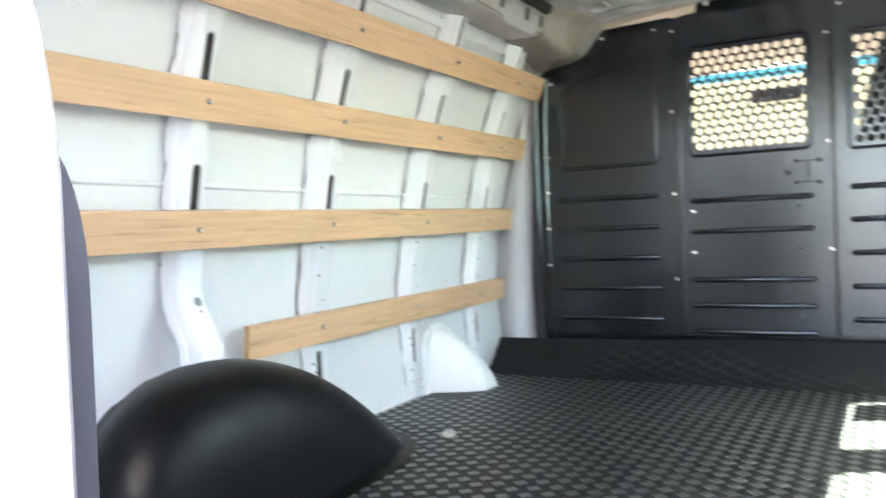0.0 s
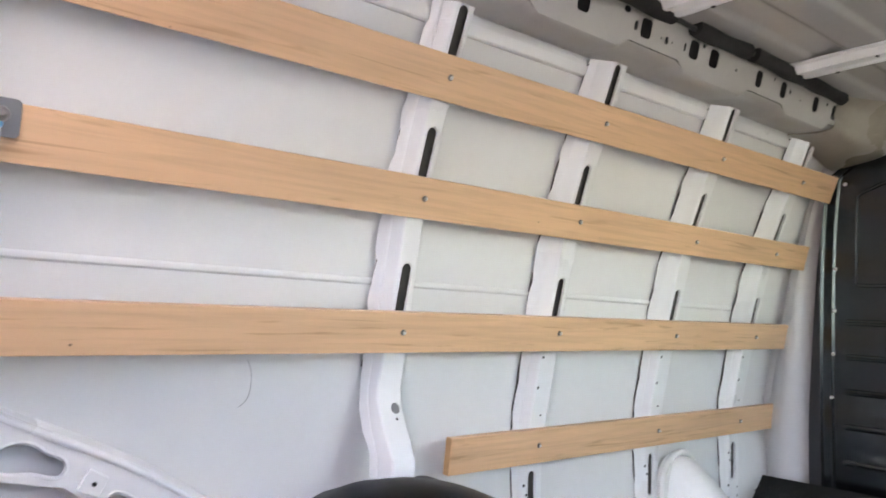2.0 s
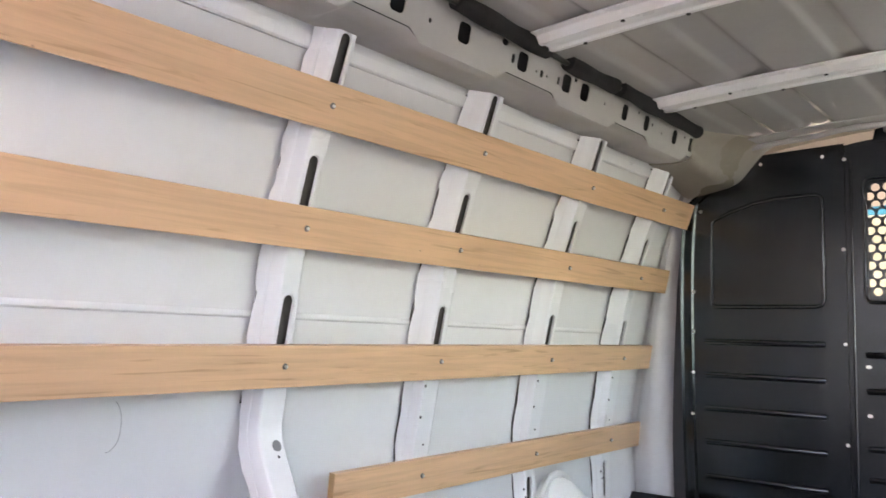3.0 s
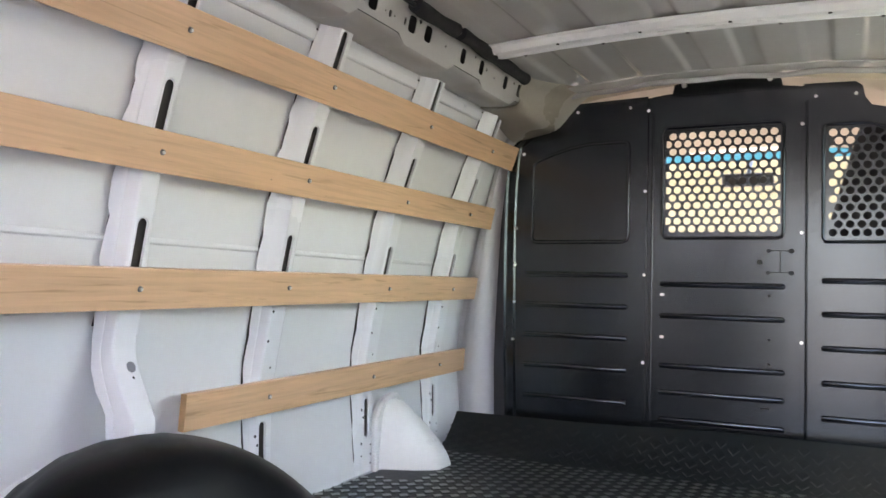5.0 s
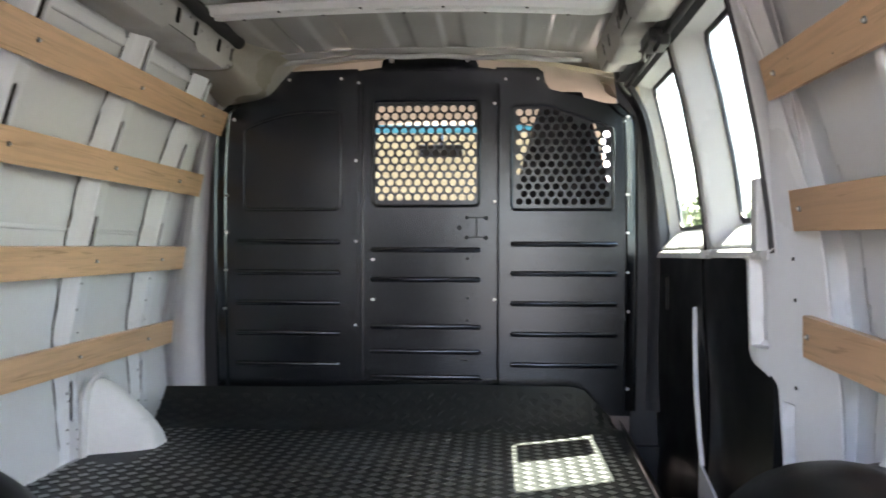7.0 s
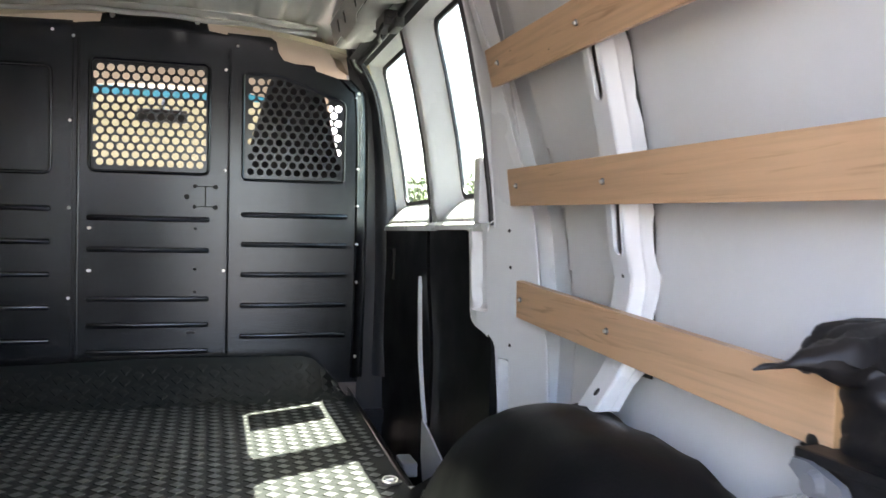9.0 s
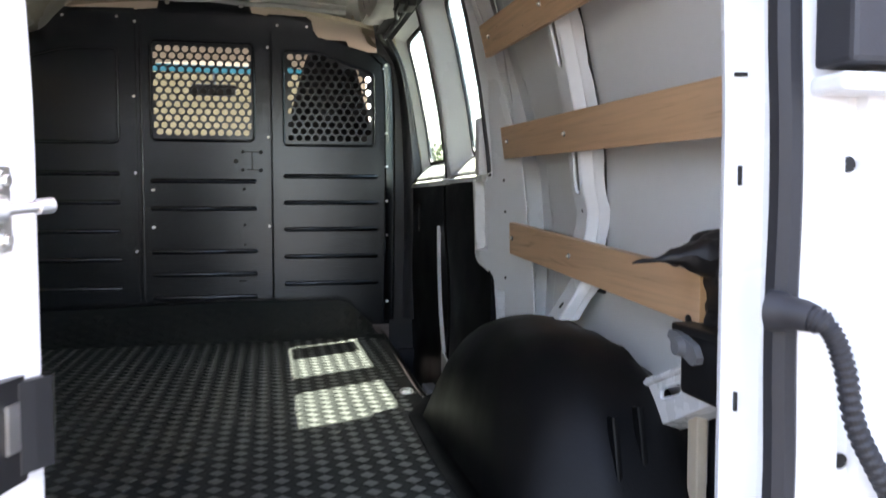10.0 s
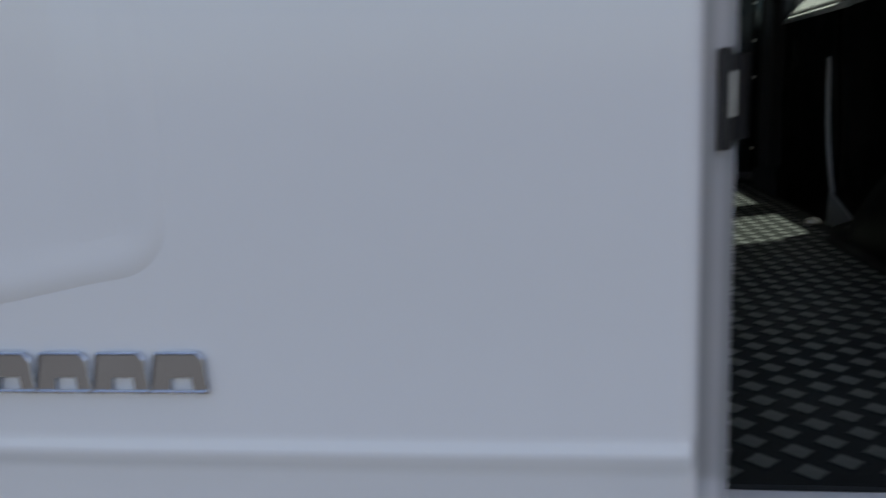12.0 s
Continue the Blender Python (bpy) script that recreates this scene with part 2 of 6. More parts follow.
# ---- mesh helpers ----
def mesh_object(name, bm, mat, smooth=False, weld=True):
    if weld:
        bmesh.ops.remove_doubles(bm, verts=bm.verts, dist=0.0002)
    bmesh.ops.recalc_face_normals(bm, faces=bm.faces)
    me = bpy.data.meshes.new(name)
    bm.to_mesh(me)
    bm.free()
    for mt in (mat if isinstance(mat, (list, tuple)) else [mat]):
        me.materials.append(mt)
    if smooth:
        me.shade_smooth()
        me.set_sharp_from_angle(angle=radians(38))
    return new(name, me)


def part(name, bm, mat, parent, label="", smooth=False, weld=True):
    ob = mesh_object(name, bm, mat, smooth, weld)
    ob.parent = parent
    return tagged(ob, label) if label else ob


def thing(name, label, category, at=(0, 0, 0), group="", kind=""):
    ob = new(name)
    ob.location = at
    ob.empty_display_size = 0.05
    return tagged(ob, label, category, group, kind)


def box(bm, lo, hi, bevel=0.0, m=None, seg=2):
    lo, hi = Vector(lo), Vector(hi)
    geo = bmesh.ops.create_cube(bm, size=1.0, matrix=Matrix.Translation((lo + hi) / 2) @ Matrix.Diagonal((*(hi - lo), 1)))
    vs = geo["verts"]
    if bevel:
        es = list({e for v in vs for e in v.link_edges})
        r = bmesh.ops.bevel(bm, geom=es, offset=bevel, segments=seg, affect="EDGES", profile=0.6)
        vs = list({v for f in r["faces"] for v in f.verts} | {v for v in vs if v.is_valid})
    if m is not None:
        bmesh.ops.transform(bm, matrix=m, verts=vs)
    return bm


def stadium(cx, cy, w, h, seg=6):
    """The outline of a slot: a rectangle with round short ends."""
    r = min(w, h) / 2
    out = []
    for k, (sx, sy) in enumerate(((1, 1), (-1, 1), (-1, -1), (1, -1))):
        for i in range(seg + 1):
            a = math.pi / 2 * (k + i / seg)
            out.append((cx + sx * (w / 2 - r) + r * math.cos(a), cy + sy * (h / 2 - r) + r * math.sin(a)))
    return out


def rounded(x0, y0, x1, y1, r, seg=5):
    out = []
    for k, (cx, cy) in enumerate(((x1 - r, y1 - r), (x0 + r, y1 - r), (x0 + r, y0 + r), (x1 - r, y0 + r))):
        for i in range(seg + 1):
            a = math.pi / 2 * (k + i / seg)
            out.append((cx + r * math.cos(a), cy + r * math.sin(a)))
    return out


def dense(poly, step):
    """The same outline with more points on its long sides."""
    out = []
    for (x0, y0), (x1, y1) in zip(poly, poly[1:] + poly[:1]):
        k = max(1, int(math.hypot(x1 - x0, y1 - y0) / step))
        out += [(x0 + (x1 - x0) * i / k, y0 + (y1 - y0) * i / k) for i in range(k)]
    return out


def plate(bm, outer, holes, depth, to):
    """A sheet with holes, with thickness: outlines in (u, v); to(u, v, w) lays it into the world, w from 0 to depth."""
    tmp = bmesh.new()
    for loop in [outer, *holes]:
        loop = [p for k, p in enumerate(loop) if math.hypot(p[0] - loop[k - 1][0], p[1] - loop[k - 1][1]) > 1e-5]
        vs = [tmp.verts.new((x, y, 0)) for x, y in loop]
        for a, b in zip(vs, vs[1:] + vs[:1]):
            tmp.edges.new((a, b))
    bmesh.ops.triangle_fill(tmp, use_beauty=True, use_dissolve=False, edges=tmp.edges)
    front = {v: bm.verts.new(to(v.co.x, v.co.y, 0.0)) for v in tmp.verts}
    back = {v: bm.verts.new(to(v.co.x, v.co.y, depth)) for v in tmp.verts}
    for f in tmp.faces:
        bm.faces.new([front[v] for v in f.verts])
        bm.faces.new([back[v] for v in reversed(f.verts)])
    for e in tmp.edges:
        if len(e.link_faces) == 1:
            a, b = e.verts
            bm.faces.new((front[a], front[b], back[b], back[a]))
    tmp.free()
    return bm


def sheet(bm, fn, us, vs, thick=None):
    """A curved sheet fn(u, v) on a grid; thick: the vector or the distance along x by which its back lies off."""
    def grid(off):
        return [[bm.verts.new(Vector(fn(u, v)) + off) for v in vs] for u in us]
    g = grid(Vector((0, 0, 0)))
    for i in range(len(us) - 1):
        for j in range(len(vs) - 1):
            bm.faces.new((g[i][j], g[i + 1][j], g[i + 1][j + 1], g[i][j + 1]))
    if thick is not None:
        h = grid(Vector(thick))
        for i in range(len(us) - 1):
            for j in range(len(vs) - 1):
                bm.faces.new((h[i][j], h[i][j + 1], h[i + 1][j + 1], h[i + 1][j]))
        rim = [(i, 0) for i in range(len(us))] + [(len(us) - 1, j) for j in range(1, len(vs))]
        rim += [(i, len(vs) - 1) for i in range(len(us) - 2, -1, -1)] + [(0, j) for j in range(len(vs) - 2, 0, -1)]
        for (a, b), (c, d) in zip(rim, rim[1:] + rim[:1]):
            bm.faces.new((g[a][b], g[c][d], h[c][d], h[a][b]))
    return bm


def sweep(bm, path, radius, seg=10, cap=True):
    """A round tube along points; radius: a number, or one for each point."""
    path = [Vector(p) for p in path]
    rings = []
    side = None
    for i, p in enumerate(path):
        d = (path[min(i + 1, len(path) - 1)] - path[max(i - 1, 0)]).normalized()
        if side is None:
            side = d.orthogonal().normalized()
        side = (side - d * side.dot(d)).normalized()
        up = d.cross(side)
        r = radius[i] if isinstance(radius, (list, tuple)) else radius
        rings.append([bm.verts.new(p + r * (math.cos(2 * math.pi * k / seg) * side + math.sin(2 * math.pi * k / seg) * up)) for k in range(seg)])
    for a, b in zip(rings, rings[1:]):
        for k in range(seg):
            bm.faces.new((a[k], a[(k + 1) % seg], b[(k + 1) % seg], b[k]))
    if cap:
        bm.faces.new(rings[0][::-1])
        bm.faces.new(rings[-1])
    return bm


def smooth_path(pts, n):
    """Points along a smooth curve through pts."""
    pts = [Vector(p) for p in pts]
    out = []
    for i in range(len(pts) - 1):
        p0, p1, p2, p3 = pts[max(i - 1, 0)], pts[i], pts[i + 1], pts[min(i + 2, len(pts) - 1)]
        for k in range(n):
            t = k / n
            out.append(0.5 * (2 * p1 + (p2 - p0) * t + (2 * p0 - 5 * p1 + 4 * p2 - p3) * t * t + (3 * p1 - p0 - 3 * p2 + p3) * t ** 3))
    return out + [pts[-1]]


def steps(a, b, n):
    return [a + (b - a) * i / n for i in range(n + 1)]


def lerp_table(table, v):
    if v <= table[0][0]:
        return table[0][1]
    for (a, x), (b, y) in zip(table, table[1:]):
        if v <= b:
            return x + (y - x) * (v - a) / (b - a)
    return table[-1][1]


def screw(parent, at, normal, r=0.0068, name="screw"):
    """A washer-head screw, its face along normal."""
    bm = bmesh.new()
    q = Vector(normal).to_track_quat("Z", "Y").to_matrix().to_4x4()
    m = Matrix.Translation(at) @ q
    bmesh.ops.create_cone(bm, cap_ends=True, segments=12, radius1=r, radius2=r * 0.85, depth=0.003, matrix=m @ Matrix.Translation((0, 0, 0.0015)))
    bmesh.ops.create_cone(bm, cap_ends=True, segments=6, radius1=r * 0.55, radius2=r * 0.5, depth=0.004, matrix=m @ Matrix.Translation((0, 0, 0.0045)))
    for f in bm.faces:
        if len(f.verts) == 12 or f.calc_center_median().length == 0:
            f.material_index = 1
    for f in bm.faces:
        if max((v.co - Vector(at)).cross(Vector(normal).normalized()).length for v in f.verts) > r * 0.8:
            f.material_index = 1
    return part(name, bm, [STEEL, BOLT_DARK if name == "screw" else STEEL], parent, "", weld=False)


# ---- the body's inner shape ----
F = 0.70          # cargo floor
REAR, FRONT = 0.22, 3.0
LEFT = [(0.70, 0.985), (1.015, 0.993), (1.16, 0.968), (1.31, 0.943), (1.45, 0.915), (1.60, 0.887), (1.72, 0.850), (1.84, 0.808), (1.94, 0.774), (2.02, 0.746)]
RIGHT = [(0.70, 0.960), (1.04, 0.962), (1.16, 0.958), (1.31, 0.955), (1.42, 0.947), (1.55, 0.920), (1.70, 0.886), (1.84, 0.848), (1.94, 0.815), (2.02, 0.785)]


def depth(z):
    """How far the ribs stand off the outer skin."""
    return lerp_table([(0.70, 0.018), (0.95, 0.036), (1.12, 0.055)], z)


def left_face(y, z):
    flare = 0.028 * min(1.0, max(0.0, (1.84 - z) / 0.45))
    return -(lerp_table(LEFT, z) + flare * (min(y, 2.6) - 1.7))


def right_face(y, z):
    return lerp_table(RIGHT, z)


ZS = [0.62, 0.70, 0.80, 0.90, 1.0, 1.08, 1.16, 1.24, 1.31, 1.38, 1.45, 1.52, 1.60, 1.66, 1.72, 1.78, 1.84, 1.89, 1.94, 1.98, 2.02, 2.08]

# ---- ground and surroundings ----
bm = bmesh.new()
sheet(bm, lambda u, v: (u, v, 0.0), [-400, -60, -12, -4, 0, 4, 12, 60, 400], [-400, -60, -12, -4, 0, 6, 12, 60, 400])
tagged(mesh_object("ground", bm, ASPHALT), "grey weathered asphalt of the parking area", "ground", kind="structure")

house = thing("building", "cream stuccoed building ahead of the van in sunlight", "building", (0, 16, 0))
bm = bmesh.new()
box(bm, (-14, 0, 0), (2.0, 6, 6.2), 0.03)
part("wall", bm, STUCCO, house)
bm = bmesh.new()
box(bm, (-14.2, -0.25, 6.2), (2.2, 6.2, 6.5), 0.04)
part("roof", bm, BEIGE_TRIM, house, "flat roof edge")

def tree(x, y, h, seed):
    rng = random.Random(seed)
    t = thing("tree", "small green leafy tree beyond the side windows", "tree", (x, y, 0), "trees beside the van")
    bm = bmesh.new()
    top = Vector((rng.uniform(-.2, .2), rng.uniform(-.2, .2), h * 0.6))
    sweep(bm, [(0, 0, -0.1), (0.03, 0.02, h * 0.2), top * 0.66, top], [0.13, 0.10, 0.07, 0.03], 8)
    for k in range(6):
        a = k * 1.05 + rng.random()
        s = top * rng.uniform(0.45, 0.9)
        sweep(bm, [s, s + Vector((math.cos(a) * h * .14, math.sin(a) * h * .14, h * .10)), s + Vector((math.cos(a) * h * .26, math.sin(a) * h * .26, h * .24))], [0.05, 0.03, 0.01], 6)
    part("trunk", bm, BARK, t, weld=False)
    bm = bmesh.new()
    for k in range(1500):
        a, r = rng.uniform(0, 2 * math.pi), rng.random() ** 0.5
        lump = 1 + 0.25 * math.sin(3 * a + seed) 
        p = Vector((math.cos(a) * r * h * .36 * lump, math.sin(a) * r * h * .36 * lump, h * (.62 + rng.uniform(-.36, .36) * math.sqrt(max(0.05, 1 - r * r)))))
        s = rng.uniform(0.05, 0.11)
        m = Matrix.Translation(p) @ Euler((rng.uniform(0, 6), rng.uniform(0, 6), rng.uniform(0, 6))).to_matrix().to_4x4()
        vs = [bm.verts.new(m @ Vector(c)) for c in ((-s, 0, 0), (0, -s * .5, .01), (s, 0, 0), (0, s * .5, .01))]
        bm.faces.new(vs)
    part("crown", bm, FOLIAGE, t, weld=False)

for k, (x, y, h) in enumerate(((5.0, 20.0, 2.9), (6.1, 21.0, 2.5), (7.4, 20.5, 3.1), (8.8, 22.0, 2.8), (10.4, 21.0, 3.3))):
    tree(x, y, h, k + 3)

# ---- left side of the body ----
YS = steps(REAR, 3.12, 25)
bm = bmesh.new()
sheet(bm, lambda y, z: (left_face(y, z) - depth(z), y, z), YS, ZS, (-0.03, 0, 0))
wall_left = tagged(mesh_object("wall_left", bm, SKIN, smooth=True), "off-white painted steel side of the cargo hold", "wall", kind="structure")

# the pressed bead that frames the blanked window, as a rounded rectangle on the skin
def bead(parent, face, sign, y0, y1, z0, z1, r):
    loop = rounded(y0, z0, y1, z1, r, 8)
    loop = dense(loop, 0.05)
    bm = bmesh.new()
    rows = []
    for k, (y, z) in enumerate(loop):
        (ya, za), (yb, zb) = loop[k - 1], loop[(k + 1) % len(loop)]
        d = Vector((yb - ya, zb - za)).normalized()
        nrm = Vector((d.y, -d.x))
        ring = []
        for off, lift in ((-0.0085, 0.0), (-0.005, 0.0028), (-0.001, 0.0050), (0.003, 0.0050), (0.007, 0.0)):
            yy, zz = y + nrm.x * off, z + nrm.y * off
            ring.append(bm.verts.new((face(yy, zz) + sign * (depth(zz) - lift - 0.0005), yy, zz)))
        rows.append(ring)
    for a, b in zip(rows, rows[1:] + rows[:1]):
        for k in range(4):
            bm.faces.new((a[k], a[k + 1], b[k + 1], b[k]))
    return part("panel_bead", bm, SKIN, parent, smooth=True)

bead(wall_left, left_face, -1, 0.315, 2.84, 1.405, 2.05, 0.06)

RIB_Y = [1.180, 1.70, 2.252, 2.755]

def rib(parent, y0, face, sign, z0, z1, slots, holes, inward=None, dy=(-0.022, 0.034), flip=1, near_lean=0.040, shave=0.006):
    """A hat-section rib, its face with slots; inward(z): how far its foot bends off the wall."""
    bend = inward or (lambda z: 0.0)
    inward_right = sign > 0
    def to(u, v, w):
        if u > 0.02 and not inward_right:
            # the face narrows above the waist
            u -= shave * max(0.0, min(1.0, (v - 1.24) / 0.16))
        return Vector((face(y0, v) + sign * (w - bend(v)), y0 + flip * u, v))
    mid = 0.004 if inward_right else -0.001
    bm = bmesh.new()
    outer = dense([(dy[0], z0), (dy[1], z0), (dy[1], z1), (dy[0], z1)], 0.03)
    plate(bm, outer, [stadium(mid, (a + b) / 2, 0.027, b - a) for a, b in slots], 0.0018, to)
    zs = steps(z0, z1, 44)
    # side walls with a rolled corner, and scalloped flanges on the skin
    for s, edge in ((-1, dy[0]), (1, dy[1])):
        near = s == -flip
        def side(k, z, s=s, edge=edge, near=near):
            wave = 0.0045 * math.sin(z * 47) + 0.0025 * math.sin(z * 111 + 1)
            d = depth(z)
            lean = (0.026 if inward_right else near_lean) if near else 0.008
            slim = lerp_table([(0.7, 0.57), (1.24, 0.61), (1.40, 1.0)], z) if near and not inward_right else 1 - 0.75 * min(1.0, max(0.0, bend(z)) / 0.03)
            if near and bend(z) > 0.002:
                slim = min(slim, 0.61)
            lean, wave = lean * slim, wave * slim
            u, w = ((edge, 0.0), (edge + s * 0.003, 0.0012), (edge + s * 0.0055, 0.0045), (edge + s * lean * 0.62, d * 0.46),
                    (edge + s * (lean * 0.66 + 0.001), d * 0.47), (edge + s * (lean * 0.72 + 0.003 * slim), d * 0.53), (edge + s * (lean + 0.006 * slim + wave), d * 0.80))[k]
            if k > 2:
                w += 0.25 * bend(z)
            return to(u, z, w)
        sheet(bm, side, range(7), zs)
    ob = part("rib", bm, WHITE, parent, smooth=True)
    # small holes are discs on the face, their inner shade given by colour
    for u, v, r in holes:
        hb = bmesh.new()
        plate(hb, [(u + r * math.cos(k * math.pi / 5), v + r * math.sin(k * math.pi / 5)) for k in range(10)], [], 0.0012, lambda a, b, w: to(a, b, w - (0.0024 if r > 0.01 else 0.0008)))
        part("hole", hb, CONNECTOR if r > 0.01 else HOLLOW_SHADE, ob)
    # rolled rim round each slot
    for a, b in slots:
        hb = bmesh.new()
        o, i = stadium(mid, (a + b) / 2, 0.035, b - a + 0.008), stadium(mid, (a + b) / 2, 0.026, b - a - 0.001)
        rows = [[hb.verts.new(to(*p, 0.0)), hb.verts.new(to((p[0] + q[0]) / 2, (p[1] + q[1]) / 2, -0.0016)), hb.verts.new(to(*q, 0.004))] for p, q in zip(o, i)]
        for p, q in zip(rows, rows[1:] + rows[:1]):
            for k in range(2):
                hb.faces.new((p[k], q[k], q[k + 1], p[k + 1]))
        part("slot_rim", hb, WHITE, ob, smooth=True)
        # dark plate just behind the slot, painted as the shaded hollow of the rib
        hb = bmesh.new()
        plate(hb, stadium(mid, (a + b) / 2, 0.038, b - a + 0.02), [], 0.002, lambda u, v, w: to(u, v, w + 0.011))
        part("slot_shade_plate", hb, SLOT_SHADE, ob)
    return ob

SLOTS = [(1.29, 1.449), (1.58, 1.738), (1.86, 1.984)]
foot = lambda z: 0.095 * max(0.0, min(1.0, (1.17 - z) / 0.14)) ** 1.3
rib(wall_left, RIB_Y[0], left_face, -1, 0.992, 2.0, SLOTS, [(0.016, 1.134, 0.0115), (0.016, 1.157, 0.003), (0.016, 1.112, 0.003)], foot, near_lean=0.030, shave=0.012)
for y0 in RIB_Y[1:]:
    rib(wall_left, y0, left_face, -1, F + 0.002, 2.0, SLOTS + [(0.82, 0.945)],
        [(-0.018, 1.163, 0.004), (-0.017, 1.243, 0.004), (0.01, 1.09, 0.003), (-0.03, 0.91, 0.004), (-0.02, 0.885, 0.004), (-0.03, 0.80, 0.004), (-0.03, 0.76, 0.003), (0.026, 0.79, 0.003), (0.026, 0.76, 0.003), (0.026, 0.73, 0.003)])
# dark sheet behind each rib, painted as the shade in its gap to the skin
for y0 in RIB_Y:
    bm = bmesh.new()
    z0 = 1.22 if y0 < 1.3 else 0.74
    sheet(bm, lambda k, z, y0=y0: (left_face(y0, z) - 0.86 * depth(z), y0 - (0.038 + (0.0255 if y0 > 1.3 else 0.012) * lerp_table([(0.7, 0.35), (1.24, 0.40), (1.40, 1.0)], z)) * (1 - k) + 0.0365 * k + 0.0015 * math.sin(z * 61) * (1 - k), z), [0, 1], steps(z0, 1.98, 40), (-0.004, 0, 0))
    part("rib_gap_shade", bm, GAP_SHADE, wall_left, "dark sheet painted as the shade between rib and skin")

bm = bmesh.new()
sweep(bm, smooth_path([(left_face(y, z) - depth(z) + 0.001, y, z) for y, z in ((0.858, 1.236), (0.867, 1.223), (0.874, 1.200), (0.875, 1.176), (0.871, 1.158), (0.860, 1.145), (0.852, 1.143))], 6), 0.0005, 5)
part("scratch", bm, CONNECTOR, wall_left, "fine dark scratch")
# strip along the top of the skin
bm = bmesh.new()
skin = lambda y, z: left_face(y, z) - depth(z)
sheet(bm, lambda y, k: (skin(y, (1.948, 1.948, 1.952, 1.974, 1.978)[k]) + (-0.004, 0.006, 0.009, 0.009, -0.004)[k], y, (1.948, 1.948, 1.952, 1.974, 1.978)[k]), [REAR, 1.2, 2.2, 3.1], range(5), (-0.003, 0, 0))
part("top_strip", bm, WHITE, wall_left)

def board(name, label, side, y0, y1, z0, z1, screws, h=0.089, group="wooden wall slats"):
    """A wall slat screwed to the ribs, from (y0, z0) to (y1, z1), leaning with the wall."""
    face = left_face if side < 0 else right_face
    ym, zm = (y0 + y1) / 2, (z0 + z1) / 2
    a = Vector((face(y0, z0), y0, z0))
    b = Vector((face(y1, z1), y1, z1))
    along = (b - a).normalized()
    up = (Vector((face(ym, zm + 0.045), ym, zm + 0.045)) - Vector((face(ym, zm - 0.045), ym, zm - 0.045))).normalized()
    inn = up.cross(along) if side > 0 else along.cross(up)
    if inn.x * side > 0:
        inn = -inn
    up = inn.cross(along) if inn.cross(along).z > 0 else along.cross(inn)
    basis = Matrix((inn, along, up)).transposed().to_4x4()
    centre = (a + b) / 2
    ob = thing(name, label, "slat", centre, group)
    length = (b - a).length
    bm = bmesh.new()
    t = 0.019
    geo = box(bm, (0, -length / 2, -h / 2), (t, length / 2, h / 2), 0.0018)
    bmesh.ops.transform(bm, matrix=basis, verts=bm.verts)
    bm.normal_update()
    for f in bm.faces:
        if abs(f.normal.dot(along)) > 0.8:
            f.material_index = 1
    wood = part("plank", bm, [WOOD, WOOD_END], ob)
    for ys in screws:
        k = (ys - ym) / along.y
        screw(ob, basis @ Vector((t, k, random.uniform(-0.004, 0.004))), inn)
    return ob

board("slat", "long maple slat screwed across the white ribs, highest row", -1, 0.30, 2.985, 1.833, 1.848, [y - 0.006 for y in RIB_Y] + [0.36], h=0.096)
board("slat", "long maple slat with dark streaks screwed across the white ribs", -1, 0.30, 2.985, 1.584, 1.606, RIB_Y)
board("slat", "long maple slat with dark streaks across the ribs at mid height", -1, 0.30, 2.985, 1.294, 1.320, RIB_Y)
board("slat", "short maple slat low on the wall ahead of the wheel arch", -1, 1.385, 3.01, 1.010, 1.026, RIB_Y[1:])
board("slat", "stub of maple slat on the steel brace behind the wheel arch", -1, 0.30, 0.81, 0.882, 0.926, [0.757], h=0.096)

# grey plates that tie the slats to the rear post
def hex_bolt(parent, at, r=0.0125):
    """A zinc bolt on its washer, the head with a dished face."""
    bm = bmesh.new()
    for seg, r1, r2, h, x in ((20, r, r * 0.96, 0.002, 0.001), (20, r * 0.80, r * 0.70, 0.002, 0.003), (6, r * 0.62, r * 0.60, 0.006, 0.007), (12, r * 0.50, r * 0.36, 0.0015, 0.0105)):
        bmesh.ops.create_cone(bm, cap_ends=True, segments=seg, radius1=r1, radius2=r2, depth=h, matrix=Matrix.Translation((at[0] + x, at[1], at[2])) @ Matrix.Rotation(math.pi / 2, 4, "Y"))
    return part("bolt", bm, BOLT_ZINC, parent, "zinc hex bolt on a washer", weld=False)

for z in (1.300, 1.602):
    ob = thing("bracket", "dark grey steel plate bolted to the end of a slat", "bracket", (left_face(0.338, z) + 0.021, 0.338, z), "slat end brackets")
    tilt = 0.0 if z < 1.4 else -0.12
    bm = bmesh.new()
    plate(bm, rounded(-0.074, -0.030, 0.052, 0.027, 0.008), [], 0.003, lambda u, v, w: Vector((w - v * tilt, u, v)))
    part("plate", bm, GREY_STEEL, ob)
    bm = bmesh.new()
    sheet(bm, lambda k, v: ((0.003, 0.004, 0.007, 0.009)[k] - v * tilt, (-0.036, -0.040, -0.058, -0.074)[k], v), range(4), [-0.024, 0.0, 0.027], (0.002, 0, 0))
    part("tab", bm, GREY_STEEL, ob, "folded tab that catches the daylight")
    hex_bolt(ob, (0.003, 0.025, 0.003))

